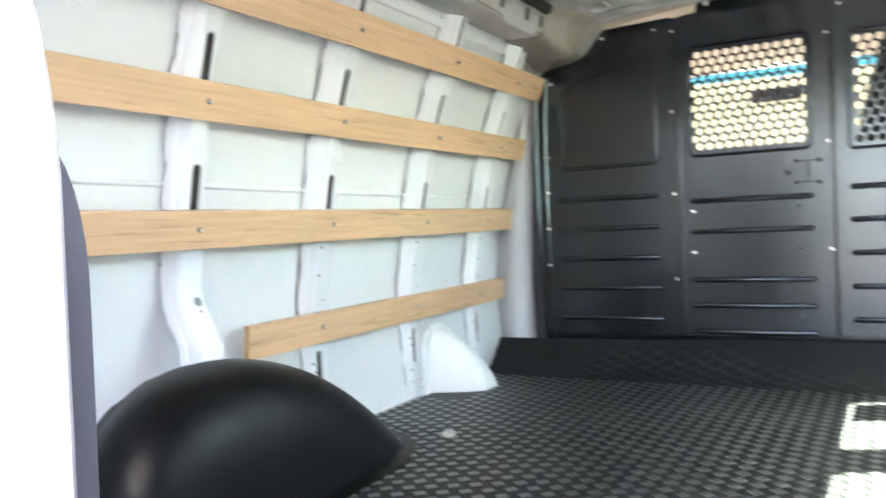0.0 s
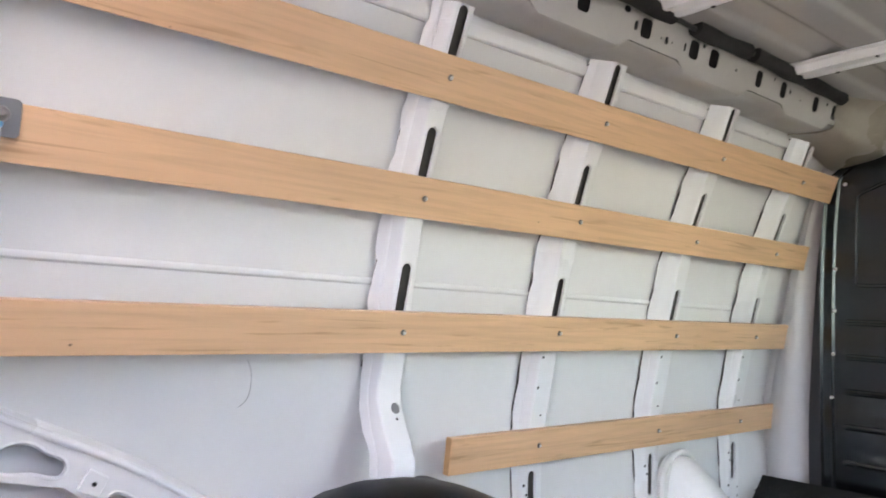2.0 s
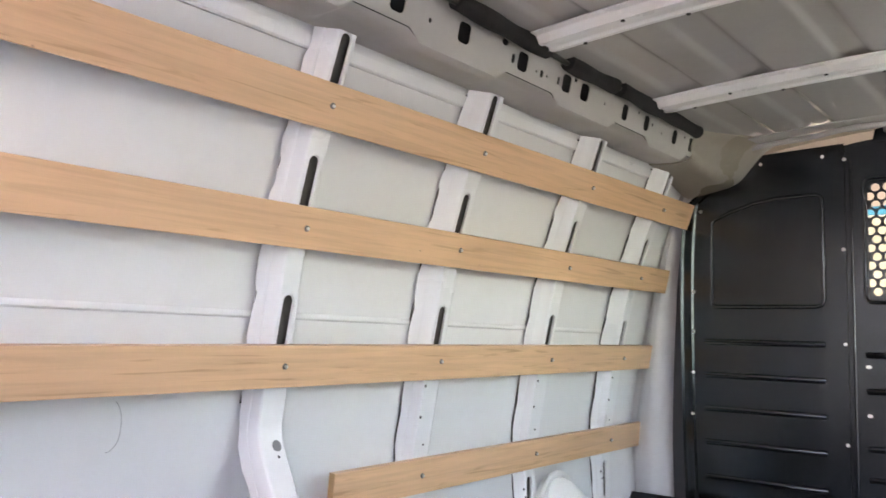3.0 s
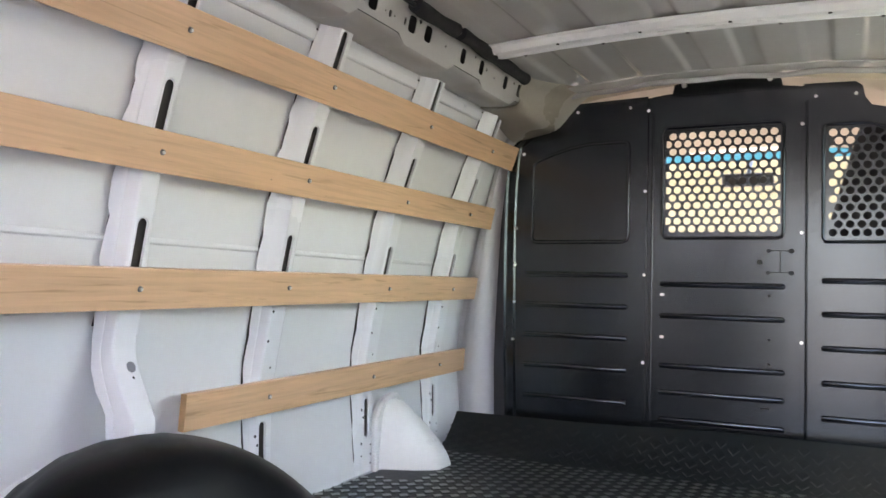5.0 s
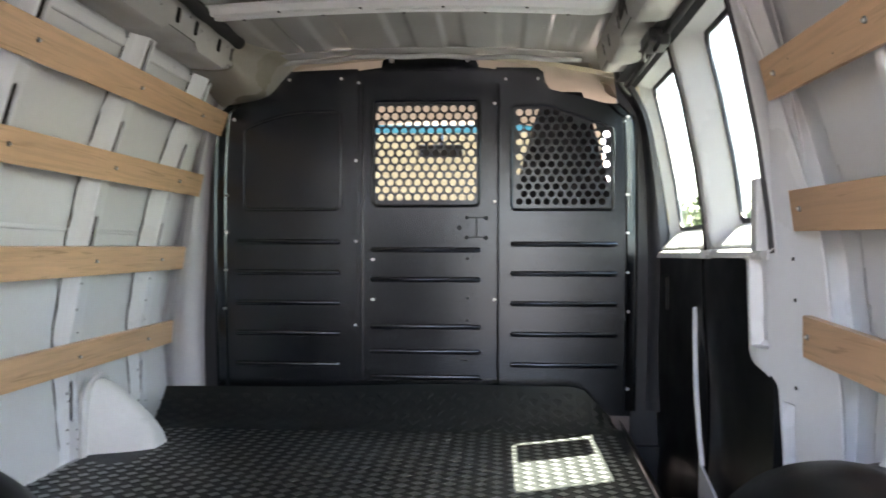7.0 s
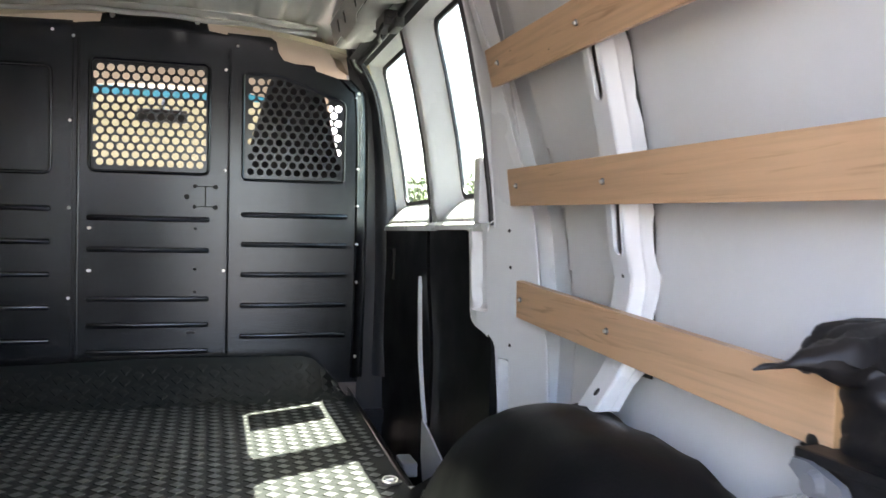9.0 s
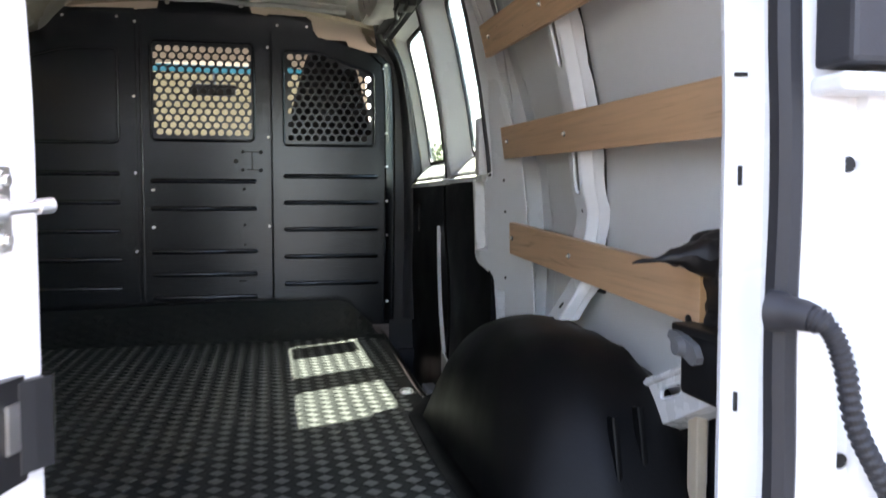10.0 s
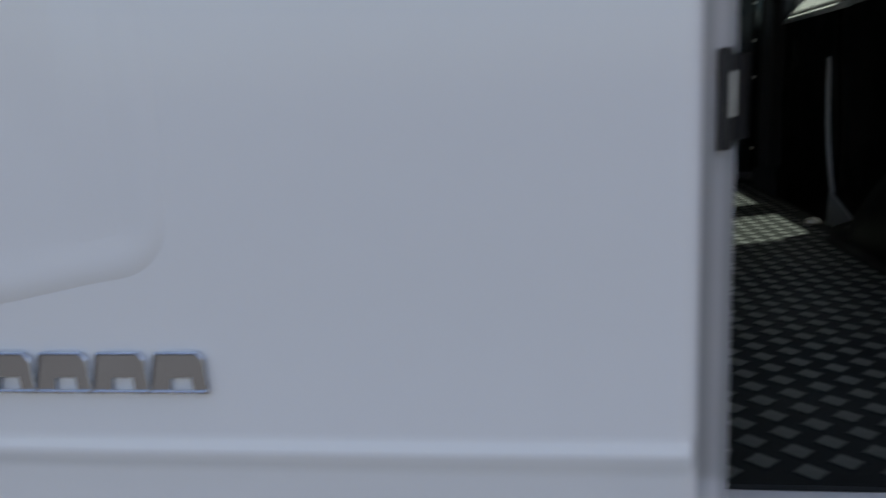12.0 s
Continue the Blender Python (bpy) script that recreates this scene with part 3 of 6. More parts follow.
# slanted brace behind the wheel arch, left and right
def brace(parent, side, shift=0.0):
    x0 = -0.955 if side < 0 else 0.925
    outer = [(0.28, 1.13), (0.36, 1.21), (0.385, 1.17), (0.43, 1.145), (0.60, 1.07), (0.86, 0.915), (0.84, 0.86), (0.70, 0.935), (0.52, 1.035), (0.42, 1.055), (0.37, 1.08), (0.28, 1.10)]
    slotted = [[(0.405, 1.10), (0.42, 1.122), (0.455, 1.122), (0.505, 1.09), (0.512, 1.07), (0.50, 1.058), (0.47, 1.068), (0.42, 1.08)],
               [(0.598, 1.013), (0.605, 1.028), (0.618, 1.03), (0.652, 1.004), (0.655, 0.985), (0.64, 0.982), (0.61, 0.997)]]
    if side < 0:
        grow = lambda loop: [(0.114 + (u - 0.114) * 1.026, 1.342 + (v - 1.342) * 1.026) for u, v in loop]
        outer, slotted = grow(outer), [grow(q) for q in slotted]
    else:
        outer = [(0.57, 1.048), (0.60, 1.034), (0.832, 0.940), (0.743, 0.884), (0.63, 0.936), (0.57, 0.965)]
        slotted = [slotted[0], rounded(-0.036, -0.011, 0.036, 0.011, 0.009, 3)]
        slotted[1] = [(0.711 + u, 0.949 + v - 0.35 * u) for u, v in slotted[1]]
    if side < 0:
        outer[5], outer[6], outer[7] = (0.888, 0.904), (0.790, 0.842), (0.70, 0.912)
        slotted[0] = [(0.427, 1.080), (0.437, 1.094), (0.458, 1.102), (0.479, 1.099), (0.497, 1.086), (0.518, 1.077), (0.525, 1.062), (0.517, 1.049), (0.500, 1.049), (0.479, 1.055), (0.447, 1.056), (0.431, 1.064)]
        slotted[1] = [(0.613, 0.993), (0.616, 1.002), (0.627, 1.006), (0.647, 0.997), (0.664, 0.984), (0.667, 0.971), (0.658, 0.963), (0.644, 0.965), (0.623, 0.977)]
    rounder = lambda q: [(p.x, p.y) for p in smooth_path([(*v, 0) for v in [q[-1], *q, q[0], q[1]]], 3)[3:-6]]
    widen = lambda q, f: [(sum(p[0] for p in q) / len(q) * (1 - f) + u * f, sum(p[1] for p in q) / len(q) * (1 - f) + v * f) for u, v in q]
    slotted = [rounder(widen(slotted[0], 1.14)), rounder(widen([(u - 0.006, v + 0.002) for u, v in slotted[1]], 1.28))] if side < 0 else [slotted[1]]
    bm = bmesh.new()
    plate(bm, dense(outer, 0.05), slotted, 0.004, lambda u, v, w: Vector((x0 + side * (w + 0.10 * max(0.0, 0.55 - u)), u + shift, v)))
    # folded lips along both edges
    top = [(0.385, 1.17), (0.43, 1.155), (0.66, 1.050), (0.88, 0.915)]
    low = [(0.42, 1.055), (0.52, 1.035), (0.70, 0.935), (0.84, 0.86)]
    if side > 0:
        top, low = [(0.57, 1.048), (0.60, 1.034), (0.70, 0.994), (0.832, 0.94)], [(0.57, 0.965), (0.63, 0.936), (0.70, 0.903), (0.743, 0.884)]
    for edge, dz in ((top, 1), (low, -1)):
        sheet(bm, lambda k, i, edge=edge, dz=dz: (x0 + side * (0.001 + 0.035 * k + 0.10 * max(0.0, 0.55 - edge[i][0])), edge[i][0] + shift, edge[i][1] + dz * 0.012 * k), [0, 1], [0, 1, 2, 3], (0, 0, -0.003 * dz))
    ob = part("brace", bm, WHITE, parent, "slanted white pressed-steel brace with slots")
    at = lambda u, v, h: Vector((x0 + side * (0.10 * max(0.0, 0.55 - u)) - side * h, u + shift, v))
    for q in slotted:
        bm = bmesh.new()
        sweep(bm, [at(u, v, -0.003) for u, v in q + q[:2]], 0.0042, 8, cap=False)
        part("slot_rim", bm, WHITE, ob, smooth=True)
    bm = bmesh.new()
    ridge_line = [(p.y, p.z) for p in smooth_path([(0, u + 0.004, v - 0.012) for u, v in top], 6)]
    sweep(bm, [at(u, v, 0.001) for u, v in ridge_line], 0.006, 8)
    part("pressed_ridge", bm, WHITE, ob, smooth=True)
    if side < 0:
        bm = bmesh.new()
        box(bm, (-0.004, -0.02, -0.02), (0.004, 0.02, 0.02), 0.003, Matrix.Translation((x0 - side * 0.003, 0.574 + shift, 1.032)) @ Matrix.Rotation(radians(-28), 4, "X"))
        part("pad", bm, WHITE, ob)
    for y, z, r in ((0.785, 0.924, 0.007),) if side > 0 else ((0.574, 1.032, 0.004), (0.421, 1.126, 0.004), (0.374, 1.168, 0.004), (0.838, 0.893, 0.009)):
        bm = bmesh.new()
        bmesh.ops.create_cone(bm, cap_ends=True, segments=10, radius1=r, radius2=r, depth=0.002, matrix=Matrix.Translation((x0 - side * (0.0015 if z != 1.032 else 0.0085) + side * 0.10 * max(0.0, 0.55 - y), y + shift, z)) @ Matrix.Rotation(math.pi / 2, 4, "Y"))
        part("hole", bm, HOLLOW_SHADE, ob)
    return ob

brace(wall_left, -1)

# ---- right side: quarter panel, rib, door post ----
def post_rear(z):
    return lerp_table([(0.70, 1.510), (0.95, 1.522), (1.06, 1.532), (1.21, 1.572), (1.33, 1.592), (1.50, 1.650), (1.70, 1.688), (2.06, 1.72)], z)
def channel(y, z):
    """The skin steps back into a channel along the post."""
    k = max(0.0, min(1.0, (y - post_rear(z) + 0.078) / 0.012))
    return 0.032 * k * k * (3 - 2 * k)
bm = bmesh.new()
sheet(bm, lambda y, z: (right_face(y, z) + depth(z) + channel(y, z), y, z), steps(REAR, 1.41, 14) + steps(1.418, 1.84, 56), ZS, (0.03, 0, 0))
wall_right = tagged(mesh_object("wall_right", bm, SKIN, smooth=True), "off-white painted steel side of the cargo hold", "wall", kind="structure")
bead(wall_right, lambda y, z: right_face(y, z) + channel(y, z), 1, 0.34, 1.78, 1.405, 2.05, 0.06)
RIB_R = 1.172
rfoot = lambda z: 0.060 * max(0.0, min(1.0, (1.085 - z) / 0.085)) - 0.016 * math.exp(-((z - 1.235) / 0.05) ** 2)
rib(wall_right, RIB_R, right_face, 1, 1.0, 2.0, [(1.285, 1.42), (1.568, 1.69), (1.80, 1.95)], [(0.0, 1.03, 0.007), (0.0, 1.245, 0.004)], rfoot, (-0.034, 0.028), -1)
# the right rib's gap shade, drawn with the same dark sheet
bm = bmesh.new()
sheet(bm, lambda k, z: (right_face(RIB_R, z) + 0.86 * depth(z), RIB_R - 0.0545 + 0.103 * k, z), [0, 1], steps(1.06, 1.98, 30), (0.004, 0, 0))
part("rib_gap_shade", bm, GAP_SHADE, wall_right, "dark sheet painted as the shade between rib and skin")
brace(wall_right, 1, -0.05)

board("slat", "maple slat across the ribs, highest row, beside the side door", 1, 0.28, 1.655, 1.690, 1.716, [1.585, 1.171])
board("slat", "maple slat with amber grain across the ribs at mid height", 1, 0.28, 1.665, 1.404, 1.434, [1.612, 1.174])
board("slat", "short maple slat sloping down to the rear over the wheel arch", 1, 0.60, 1.634, 1.110, 1.164, [1.606, 1.171])

# door post between quarter panel and side doors: a stepped pressing with recesses
def post_front(z):
    return lerp_table([(0.70, 1.735), (0.90, 1.740), (1.04, 1.750), (1.06, 1.770), (1.085, 1.850), (1.105, 1.868), (1.335, 1.872), (1.36, 1.775), (1.70, 1.722), (2.06, 1.715)], z)
def post_x(y, z):
    back = lerp_table([(0.70, 0.975), (1.04, 0.975), (1.42, 0.962), (1.70, 0.900), (1.84, 0.850), (2.06, 0.775)], z)
    nose = lerp_table([(0.70, 0.915), (1.04, 0.900), (1.42, 0.890), (1.49, 0.884), (1.61, 0.878), (1.71, 0.864), (1.81, 0.836), (1.89, 0.802), (2.06, 0.73)], z)
    k = min(1.0, max(0.0, (y - post_rear(z)) / (1.812 - post_rear(z))))
    return back + (nose - back) * (0.75 * k + 0.25 * k * k)
zs = sorted(steps(0.66, 2.05, 120) + [1.118, 1.122, 1.345, 1.349, 0.838, 0.842, 1.006, 1.010])
bm = bmesh.new()
ks = [-4, -3, -2, -1] + steps(0, 1, 60) + [2, 3, 4]
def sunk(y, z):
    """How deep the two pressed recesses lie at (y, z)."""
    d = 0.0
    for a, b, lo, hi in ((1.772, 1.848, 1.120, 1.347), (1.682, 1.722, 0.840, 1.008)):
        inside = min(y - a, b - y, z - lo, hi - z)
        d = max(d, 0.028 * max(0.0, min(1.0, inside / 0.005)))
    return d
def post_at(z, k):
    y0, y1 = post_rear(z), post_front(z)
    if k < 0:
        d = -k
        return (post_x(y0, z) + (0, 0.003, 0.010, 0.028, 0.110)[d], y0 - (0, 0.002, -0.006, -0.060, -0.080)[d], z)
    if k > 1:
        d = int(k) - 1
        return (post_x(y1, z) + (0, 0.004, 0.015, 0.06)[d], y1 + (0, 0.006, 0.009, 0.010)[d], z)
    y = y0 + (y1 - y0) * k
    return (post_x(y, z) + sunk(y, z), y, z)
sheet(bm, post_at, zs, ks)
post = part("door_post", bm, WHITE, wall_right, "white pressed-steel post with recesses", smooth=True)
bm = bmesh.new()
box(bm, (0.880, 1.755, 1.345), (0.915, 1.800, 1.512), 0.005)
part("striker_bracket", bm, SKIN, post, "pale grey bracket at the foot of the window")
for y, z in ((1.686, 1.327), (1.679, 1.237), (1.675, 1.046)):
    bm = bmesh.new()
    plate(bm, [(0.0045 * math.cos(k), 0.0045 * math.sin(k)) for k in steps(0, 2 * math.pi * 0.9, 9)], [], 0.001, lambda u, v, w: Vector((post_x(y + u, z + v) - 0.0016 + w, y + u, z + v)))
    part("hole", bm, HOLLOW_SHADE, post)

# ---- floor, step well, mat ----
bm = bmesh.new()
plate(bm, [(-1.03, 0.16), (1.0, 0.16), (1.0, 1.74), (0.61, 1.74), (0.61, 3.02), (-1.03, 3.02)], [], 0.03, lambda u, v, w: Vector((u, v, F - 0.006 - w)))
floor = tagged(mesh_object("floor", bm, WHITE), "white painted steel floor under the mat", "floor", kind="structure")
well = thing("step_well", "dark sunken step inside the side doors", "step", (0.86, 2.36, 0.42), kind="structure")
bm = bmesh.new()
box(bm, (-0.16, -0.62, 0.0), (0.10, 0.95, 0.02), 0.004)
box(bm, (-0.16, -0.64, 0.0), (0.10, -0.615, 0.26), 0.004)
part("tread", bm, LINER, well)
bm = bmesh.new()
sheet(bm, lambda y, k: (-0.14 + 0.035 * (y + 0.57) + (0.0, 0.012, 0.02)[k], y, (0.272, 0.26, 0.0)[k]), [-0.62, 0.70], [0, 1, 2], (-0.01, 0, 0))
part("riser", bm, LINER, well)

mat_ob = thing("floor_mat", "black ribbed rubber mat with raised lozenges, curled up at the partition", "mat", (0, 1.6, F))
def mat_right(y):
    return lerp_table([(0.2, 0.985), (0.76, 0.985), (0.77, 0.70), (1.9, 0.70), (2.0, 0.705), (2.75, 0.735), (3.0, 0.70)], y)
def mat_rise(y, x):
    """How the front end curls up against the partition."""
    s = max(0.0, y - (2.70 - 0.03 * x)) / 0.32
    return (0.185 + 0.024 * max(0.0, min(1.0, 0.3 - x))) * min(1.0, s) ** 1.6 + 0.006 * math.sin(5 * x + 1) * min(1.0, s)
bm = bmesh.new()
ys = steps(0.19, 2.64, 30) + steps(2.66, 2.955, 16)
sheet(bm, lambda y, k: ((lambda x: (x, y - 0.05 * max(0, (y - 2.8) / 0.155) * (0.4 + 0.6 * abs(x)), F + 0.002 + mat_rise(y, x) - (0.10 * max(0.0, (x - 0.60) / 0.1) * max(0.0, (y - 2.75) / 0.2))))(-0.985 + k * (mat_right(y) + 0.985))), ys, steps(0, 1, 36), (0, 0, -0.006))
part("sheet", bm, RUBBER, mat_ob, smooth=True).location = (0, -1.6, -F)
# raised lozenges in staggered rows
LOZ = (0.087, 0.025)
def lozenge_rows():
    verts, faces = [], []
    j = 0
    y = 0.217
    while y < 2.93:
        x = -0.927 + (-0.5 * LOZ[0] if j % 2 else 0.0)
        while x < mat_right(y) - 0.02:
            arch = (abs(x) > 0.625 and 0.60 < y < 1.56 + max(0.0, -x - 0.62))
            if mat_rise(y, x) < 0.12 and not arch and not (x < -0.80 and 2.24 < y < 2.53):
                z = F + 0.0022 + mat_rise(y, x) - (0.10 * max(0.0, (x - 0.60) / 0.1) * max(0.0, (y - 2.75) / 0.2))
                dz = (mat_rise(y + 0.012, x) - mat_rise(y - 0.012, x)) / 0.024
                yy = y - 0.05 * max(0, (y - 2.8) / 0.155) * (0.4 + 0.6 * abs(x))
                b = len(verts)
                hx, hy, c, lift = 0.0200, 0.0225, 0.88, 0.0017
                for px, py in ((-hx, 0), (0, -hy), (hx, 0), (0, hy)):
                    verts.append((x + px, yy + py, z + dz * py))
                for px, py in ((-hx * c, 0), (0, -hy * c), (hx * c, 0), (0, hy * c)):
                    verts.append((x + px, yy + py, z + lift + dz * py))
                verts.append((x, yy, z + lift + 0.0006))
                faces += [(b + 4 + i, b + 4 + (i + 1) % 4, b + 8) for i in range(4)] + [(b + i, b + (i + 1) % 4, b + 4 + (i + 1) % 4, b + 4 + i) for i in range(4)]
            x += LOZ[0]
        y += LOZ[1]
        j += 1
    return verts, faces
v, f = lozenge_rows()
me = bpy.data.meshes.new("lozenge_pattern")
me.from_pydata(v, [], f)
me.materials.append(TREAD)
me.materials.append(RUBBER)
# flanks and the curl take the darker rubber, to paint out light they catch
for p in me.polygons:
    p.material_index = 0 if len(p.vertices) == 3 and p.center.y < 2.72 else 1
loz = tagged(new("lozenge_pattern", me), "raised worn lozenges", kind="stuff")
loz.parent, loz.location = mat_ob, (0, -1.6, -F)

# ---- wheel arch liners ----
def wheel_arch(side):
    label = "moulded black plastic cover over the wheel arch"
    ob = thing("wheel_arch_cover", label, "wheel arch", (side * 0.8 + (0.025 if side > 0 else 0.012), 1.1, F), "wheel arch covers")
    def at(s, d):
        """s: -1 rear foot, 1 front foot; d: 0 at the wall, 1 at the inner foot."""
        x = 1.02 - 0.390 * d
        rear = lerp_table([(0, 0.335), (0.3, 0.40), (0.6, 0.44), (1.0, 0.42)] if side < 0 else [(0, 0.50), (0.3, 0.52), (0.6, 0.50), (1.0, 0.42)], d)
        fore = 0.66 - 0.28 * d ** 5
        y = 1.10 + (s * rear if s < 0 else s * fore)
        rise = 1 - abs(s) ** (1.85 if s > 0 else 4.2 if side > 0 else lerp_table([(0, 2.1), (0.4, 2.5), (0.7, 3.4), (1, 4.2)], d))
        top = lerp_table([(0, 0.235), (0.12, 0.27), (0.3, 0.305), (0.5, 0.318), (0.8, 0.322), (1.0, 0.322)], d)
        z = top * rise * (1 - d ** 7) ** 0.5
        band = max(0.0, min(1.0, (0.42 + 0.25 * s - d) / 0.05)) * max(0.0, min(1.0, (0.10 - s) / 0.08))
        z -= 0.028 * band * rise
        yr = y - (RIB_Y[0] if side < 0 else RIB_R)
        z += (0.018 * math.exp(-((yr - 0.085) / 0.045) ** 2) + 0.010 * math.exp(-((yr + 0.085) / 0.035) ** 2) - 0.008 * math.exp(-(yr / 0.04) ** 2)) * max(0.0, min(1.0, (0.36 - d) / 0.12))
        return Vector((side * (x - 0.8), y - 1.1, z))
    bm = bmesh.new()
    ds = [0, 0.05, 0.1, 0.15, 0.2, 0.25, 0.3, 0.35, 0.4, 0.45, 0.5, 0.55, 0.6, 0.65, 0.73, 0.8, 0.86, 0.91, 0.945, 0.97, 0.985, 0.994, 1.0]
    sheet(bm, at, [math.sin(math.pi / 2 * t) * 0.55 + t * 0.45 for t in steps(-1, 1, 96)], ds)
    part("shell", bm, LINER, ob, smooth=True)
    # foot flange on the mat
    bm = bmesh.new()
    foot_line = [at(s, d) for s, d in [(-1, k / 6) for k in range(7)]] + [at(s, 1.0) for s in steps(-0.95, 0.95, 24)] + [at(1, 1 - k / 6) for k in range(7)]
    mid = Vector((side * 0.2, 0, 0))
    rows = []
    for p in foot_line:
        out = (Vector((p.x, p.y, 0)) - mid)
        out.z = 0
        out = out.normalized()
        rows.append([bm.verts.new((p.x, p.y, 0.012)), bm.verts.new((p.x + out.x * 0.012, p.y + out.y * 0.012, 0.009)), bm.verts.new((p.x + out.x * 0.04, p.y + out.y * 0.04, 0.0075)), bm.verts.new((p.x + out.x * 0.042, p.y + out.y * 0.042, 0.0))])
    for a, b in zip(rows, rows[1:]):
        for k in range(3):
            bm.faces.new((a[k], a[k + 1], b[k + 1], b[k]))
    part("flange", bm, LINER, ob, smooth=True)
    # raised lip where the liner meets the wall
    bm = bmesh.new()
    sweep(bm, [at(s, 0.10) + Vector((0, 0, 0.001)) for s in steps(-0.95, 0.95, 30)], 0.005, 8)
    part("lip", bm, LINER, ob, smooth=True)
    if side < 0:
        # white wheelhouse flange that shows behind the cover
        bm = bmesh.new()
        def flange(s, k):
            p = at(s, 0.04)
            out = Vector((0, p.y, max(p.z, 0.05))).normalized()
            return p + out * (0.0, 0.006, 0.017, 0.026)[k] + Vector(((0.006, 0.014, 0.012, -0.012)[k], 0, 0))
        sheet(bm, flange, steps(-0.93, 0.2, 40), range(4), (-0.003, 0, 0))
        part("wheelhouse_flange", bm, WHITE, ob, "white pressed flange behind the black cover", smooth=True)
    if side > 0:
        for k in (0, 1):
            bm = bmesh.new()
            box(bm, (-0.006, -0.012, -0.05), (0.006, 0.012, 0.06), 0.004, Matrix.Translation(at(-0.86 + 0.02 * k, 0.55 - 0.12 * k)) @ Matrix.Rotation(radians(-14), 4, "X"))
            part("clip", bm, LINER, ob)
    return ob
wheel_arch(-1)
wheel_arch(1)

# cargo tie-down rings
def tie_ring(x, y, turn):
    ob = thing("tie_down_ring", "zinc tie-down ring in a steel cup on the mat", "ring", (x, y, F + 0.006), "tie-down rings")
    bm = bmesh.new()
    plate(bm, stadium(0, 0, 0.062, 0.038, 6), [stadium(0, 0, 0.044, 0.022, 6)], 0.003, lambda u, v, w: Vector((u, v, w)))
    bmesh.ops.rotate(bm, verts=bm.verts, matrix=Matrix.Rotation(turn, 3, "Z"))
    part("cup", bm, BOLT_DARK, ob)
    bm = bmesh.new()
    sweep(bm, [(0.019 * math.cos(a), 0.013 * math.sin(a), 0.009 + 0.005 * math.sin(a)) for a in steps(0, 6.28, 20)], 0.003, 8)
    bmesh.ops.rotate(bm, verts=bm.verts, matrix=Matrix.Rotation(turn, 3, "Z"))
    part("ring", bm, STEEL, ob, smooth=True)
    bm = bmesh.new()
    box(bm, (-0.012, -0.005, 0.002), (0.012, 0.005, 0.012), 0.003)
    part("clip", bm, STEEL, ob)
for x, y, a in ((0.659, 1.733, 0.3), (0.665, 0.70, 0.1), (-0.62, 1.785, -0.3)):
    tie_ring(x, y, a)

# fuel filler cover on the floor against the wall
cover = thing("filler_cover", "white moulded cover over the fuel filler pipe", "cover", (-0.995, 2.385, F))
bm = bmesh.new()
def filler(d, a):
    """d: 0 at the wall, 1 at the tip; a: -1 to 1 across."""
    ridge_z = lerp_table([(0, 0.226), (0.10, 0.230), (0.22, 0.219), (0.42, 0.182), (0.65, 0.131), (0.80, 0.095), (0.90, 0.067), (0.955, 0.044), (0.985, 0.022), (1.0, 0.0)], d)
    half = lerp_table([(0, 0.070), (0.5, 0.072), (0.7, 0.070), (0.9, 0.060), (1.0, 0.046)], d)
    drop = (1 - abs(a) ** 3.4) ** 0.55
    return Vector((-0.005 + 0.185 * d, half * a + 0.085 * d, ridge_z * drop))
sheet(bm, filler, [0, .05, .10, .16, .22, .3, .38, .45, .52, .6, .7, .8, .86, .92, .95, .98, 1.0], [-1, -.992, -.97, -.93, -.86, -.75, -.6, -.4, -.2, 0, .2, .4, .6, .75, .86, .93, .97, .992, 1])
part("hood", bm, MOULDED, cover, smooth=True)
bm = bmesh.new()
rim = [Vector((0.004, 0.098 * math.cos(a), 0.145 + 0.098 * math.sin(a))) for a in steps(0, math.pi, 24)]
rim = [Vector((0.004, 0.098, 0.0))] + rim + [Vector((0.004, -0.098, 0.0))]
plate(bm, [(p.y, p.z) for p in rim], [], 0.018, lambda u, v, w: Vector((-0.014 + w, u, v)))
sweep(bm, [p + Vector((0.002, 0, 0)) for p in rim], 0.010, 8)
part("flange", bm, MOULDED, cover, "raised arch flange on the wall", smooth=True, weld=False)

# ---- partition ----
wall_part = thing("partition", "black steel cargo partition with perforated windows and pressed ridges", "partition", (0, FRONT, F))
def on_part(u, v, w):
    return Vector((u, -w, v - F))

def emboss(outline, lift, inset, name, parent, mat=PARTITION, w0=0.0):
    """A pressed ridge: its outline rises to a smaller flat top."""
    bm = bmesh.new()
    cx = sum(p[0] for p in outline) / len(outline)
    cy = sum(p[1] for p in outline) / len(outline)
    rows = []
    n = len(outline)
    for k, (x, y) in enumerate(outline):
        (xa, ya), (xb, yb) = outline[k - 1], outline[(k + 1) % n]
        d = Vector((xb - xa, yb - ya)).normalized()
        nv = Vector((-d.y, d.x))
        rows.append([bm.verts.new(on_part(x + nv.x * inset * a, y + nv.y * inset * a, w0 + lift * b)) for a, b in ((0, 0), (0.35, 0.75), (1.0, 1.0))])
    for a, b in zip(rows, rows[1:] + rows[:1]):
        for k in range(2):
            bm.faces.new((a[k], b[k], b[k + 1], a[k + 1]))
    bm.faces.new([r[2] for r in rows])
    return part(name, bm, mat, parent, smooth=True)

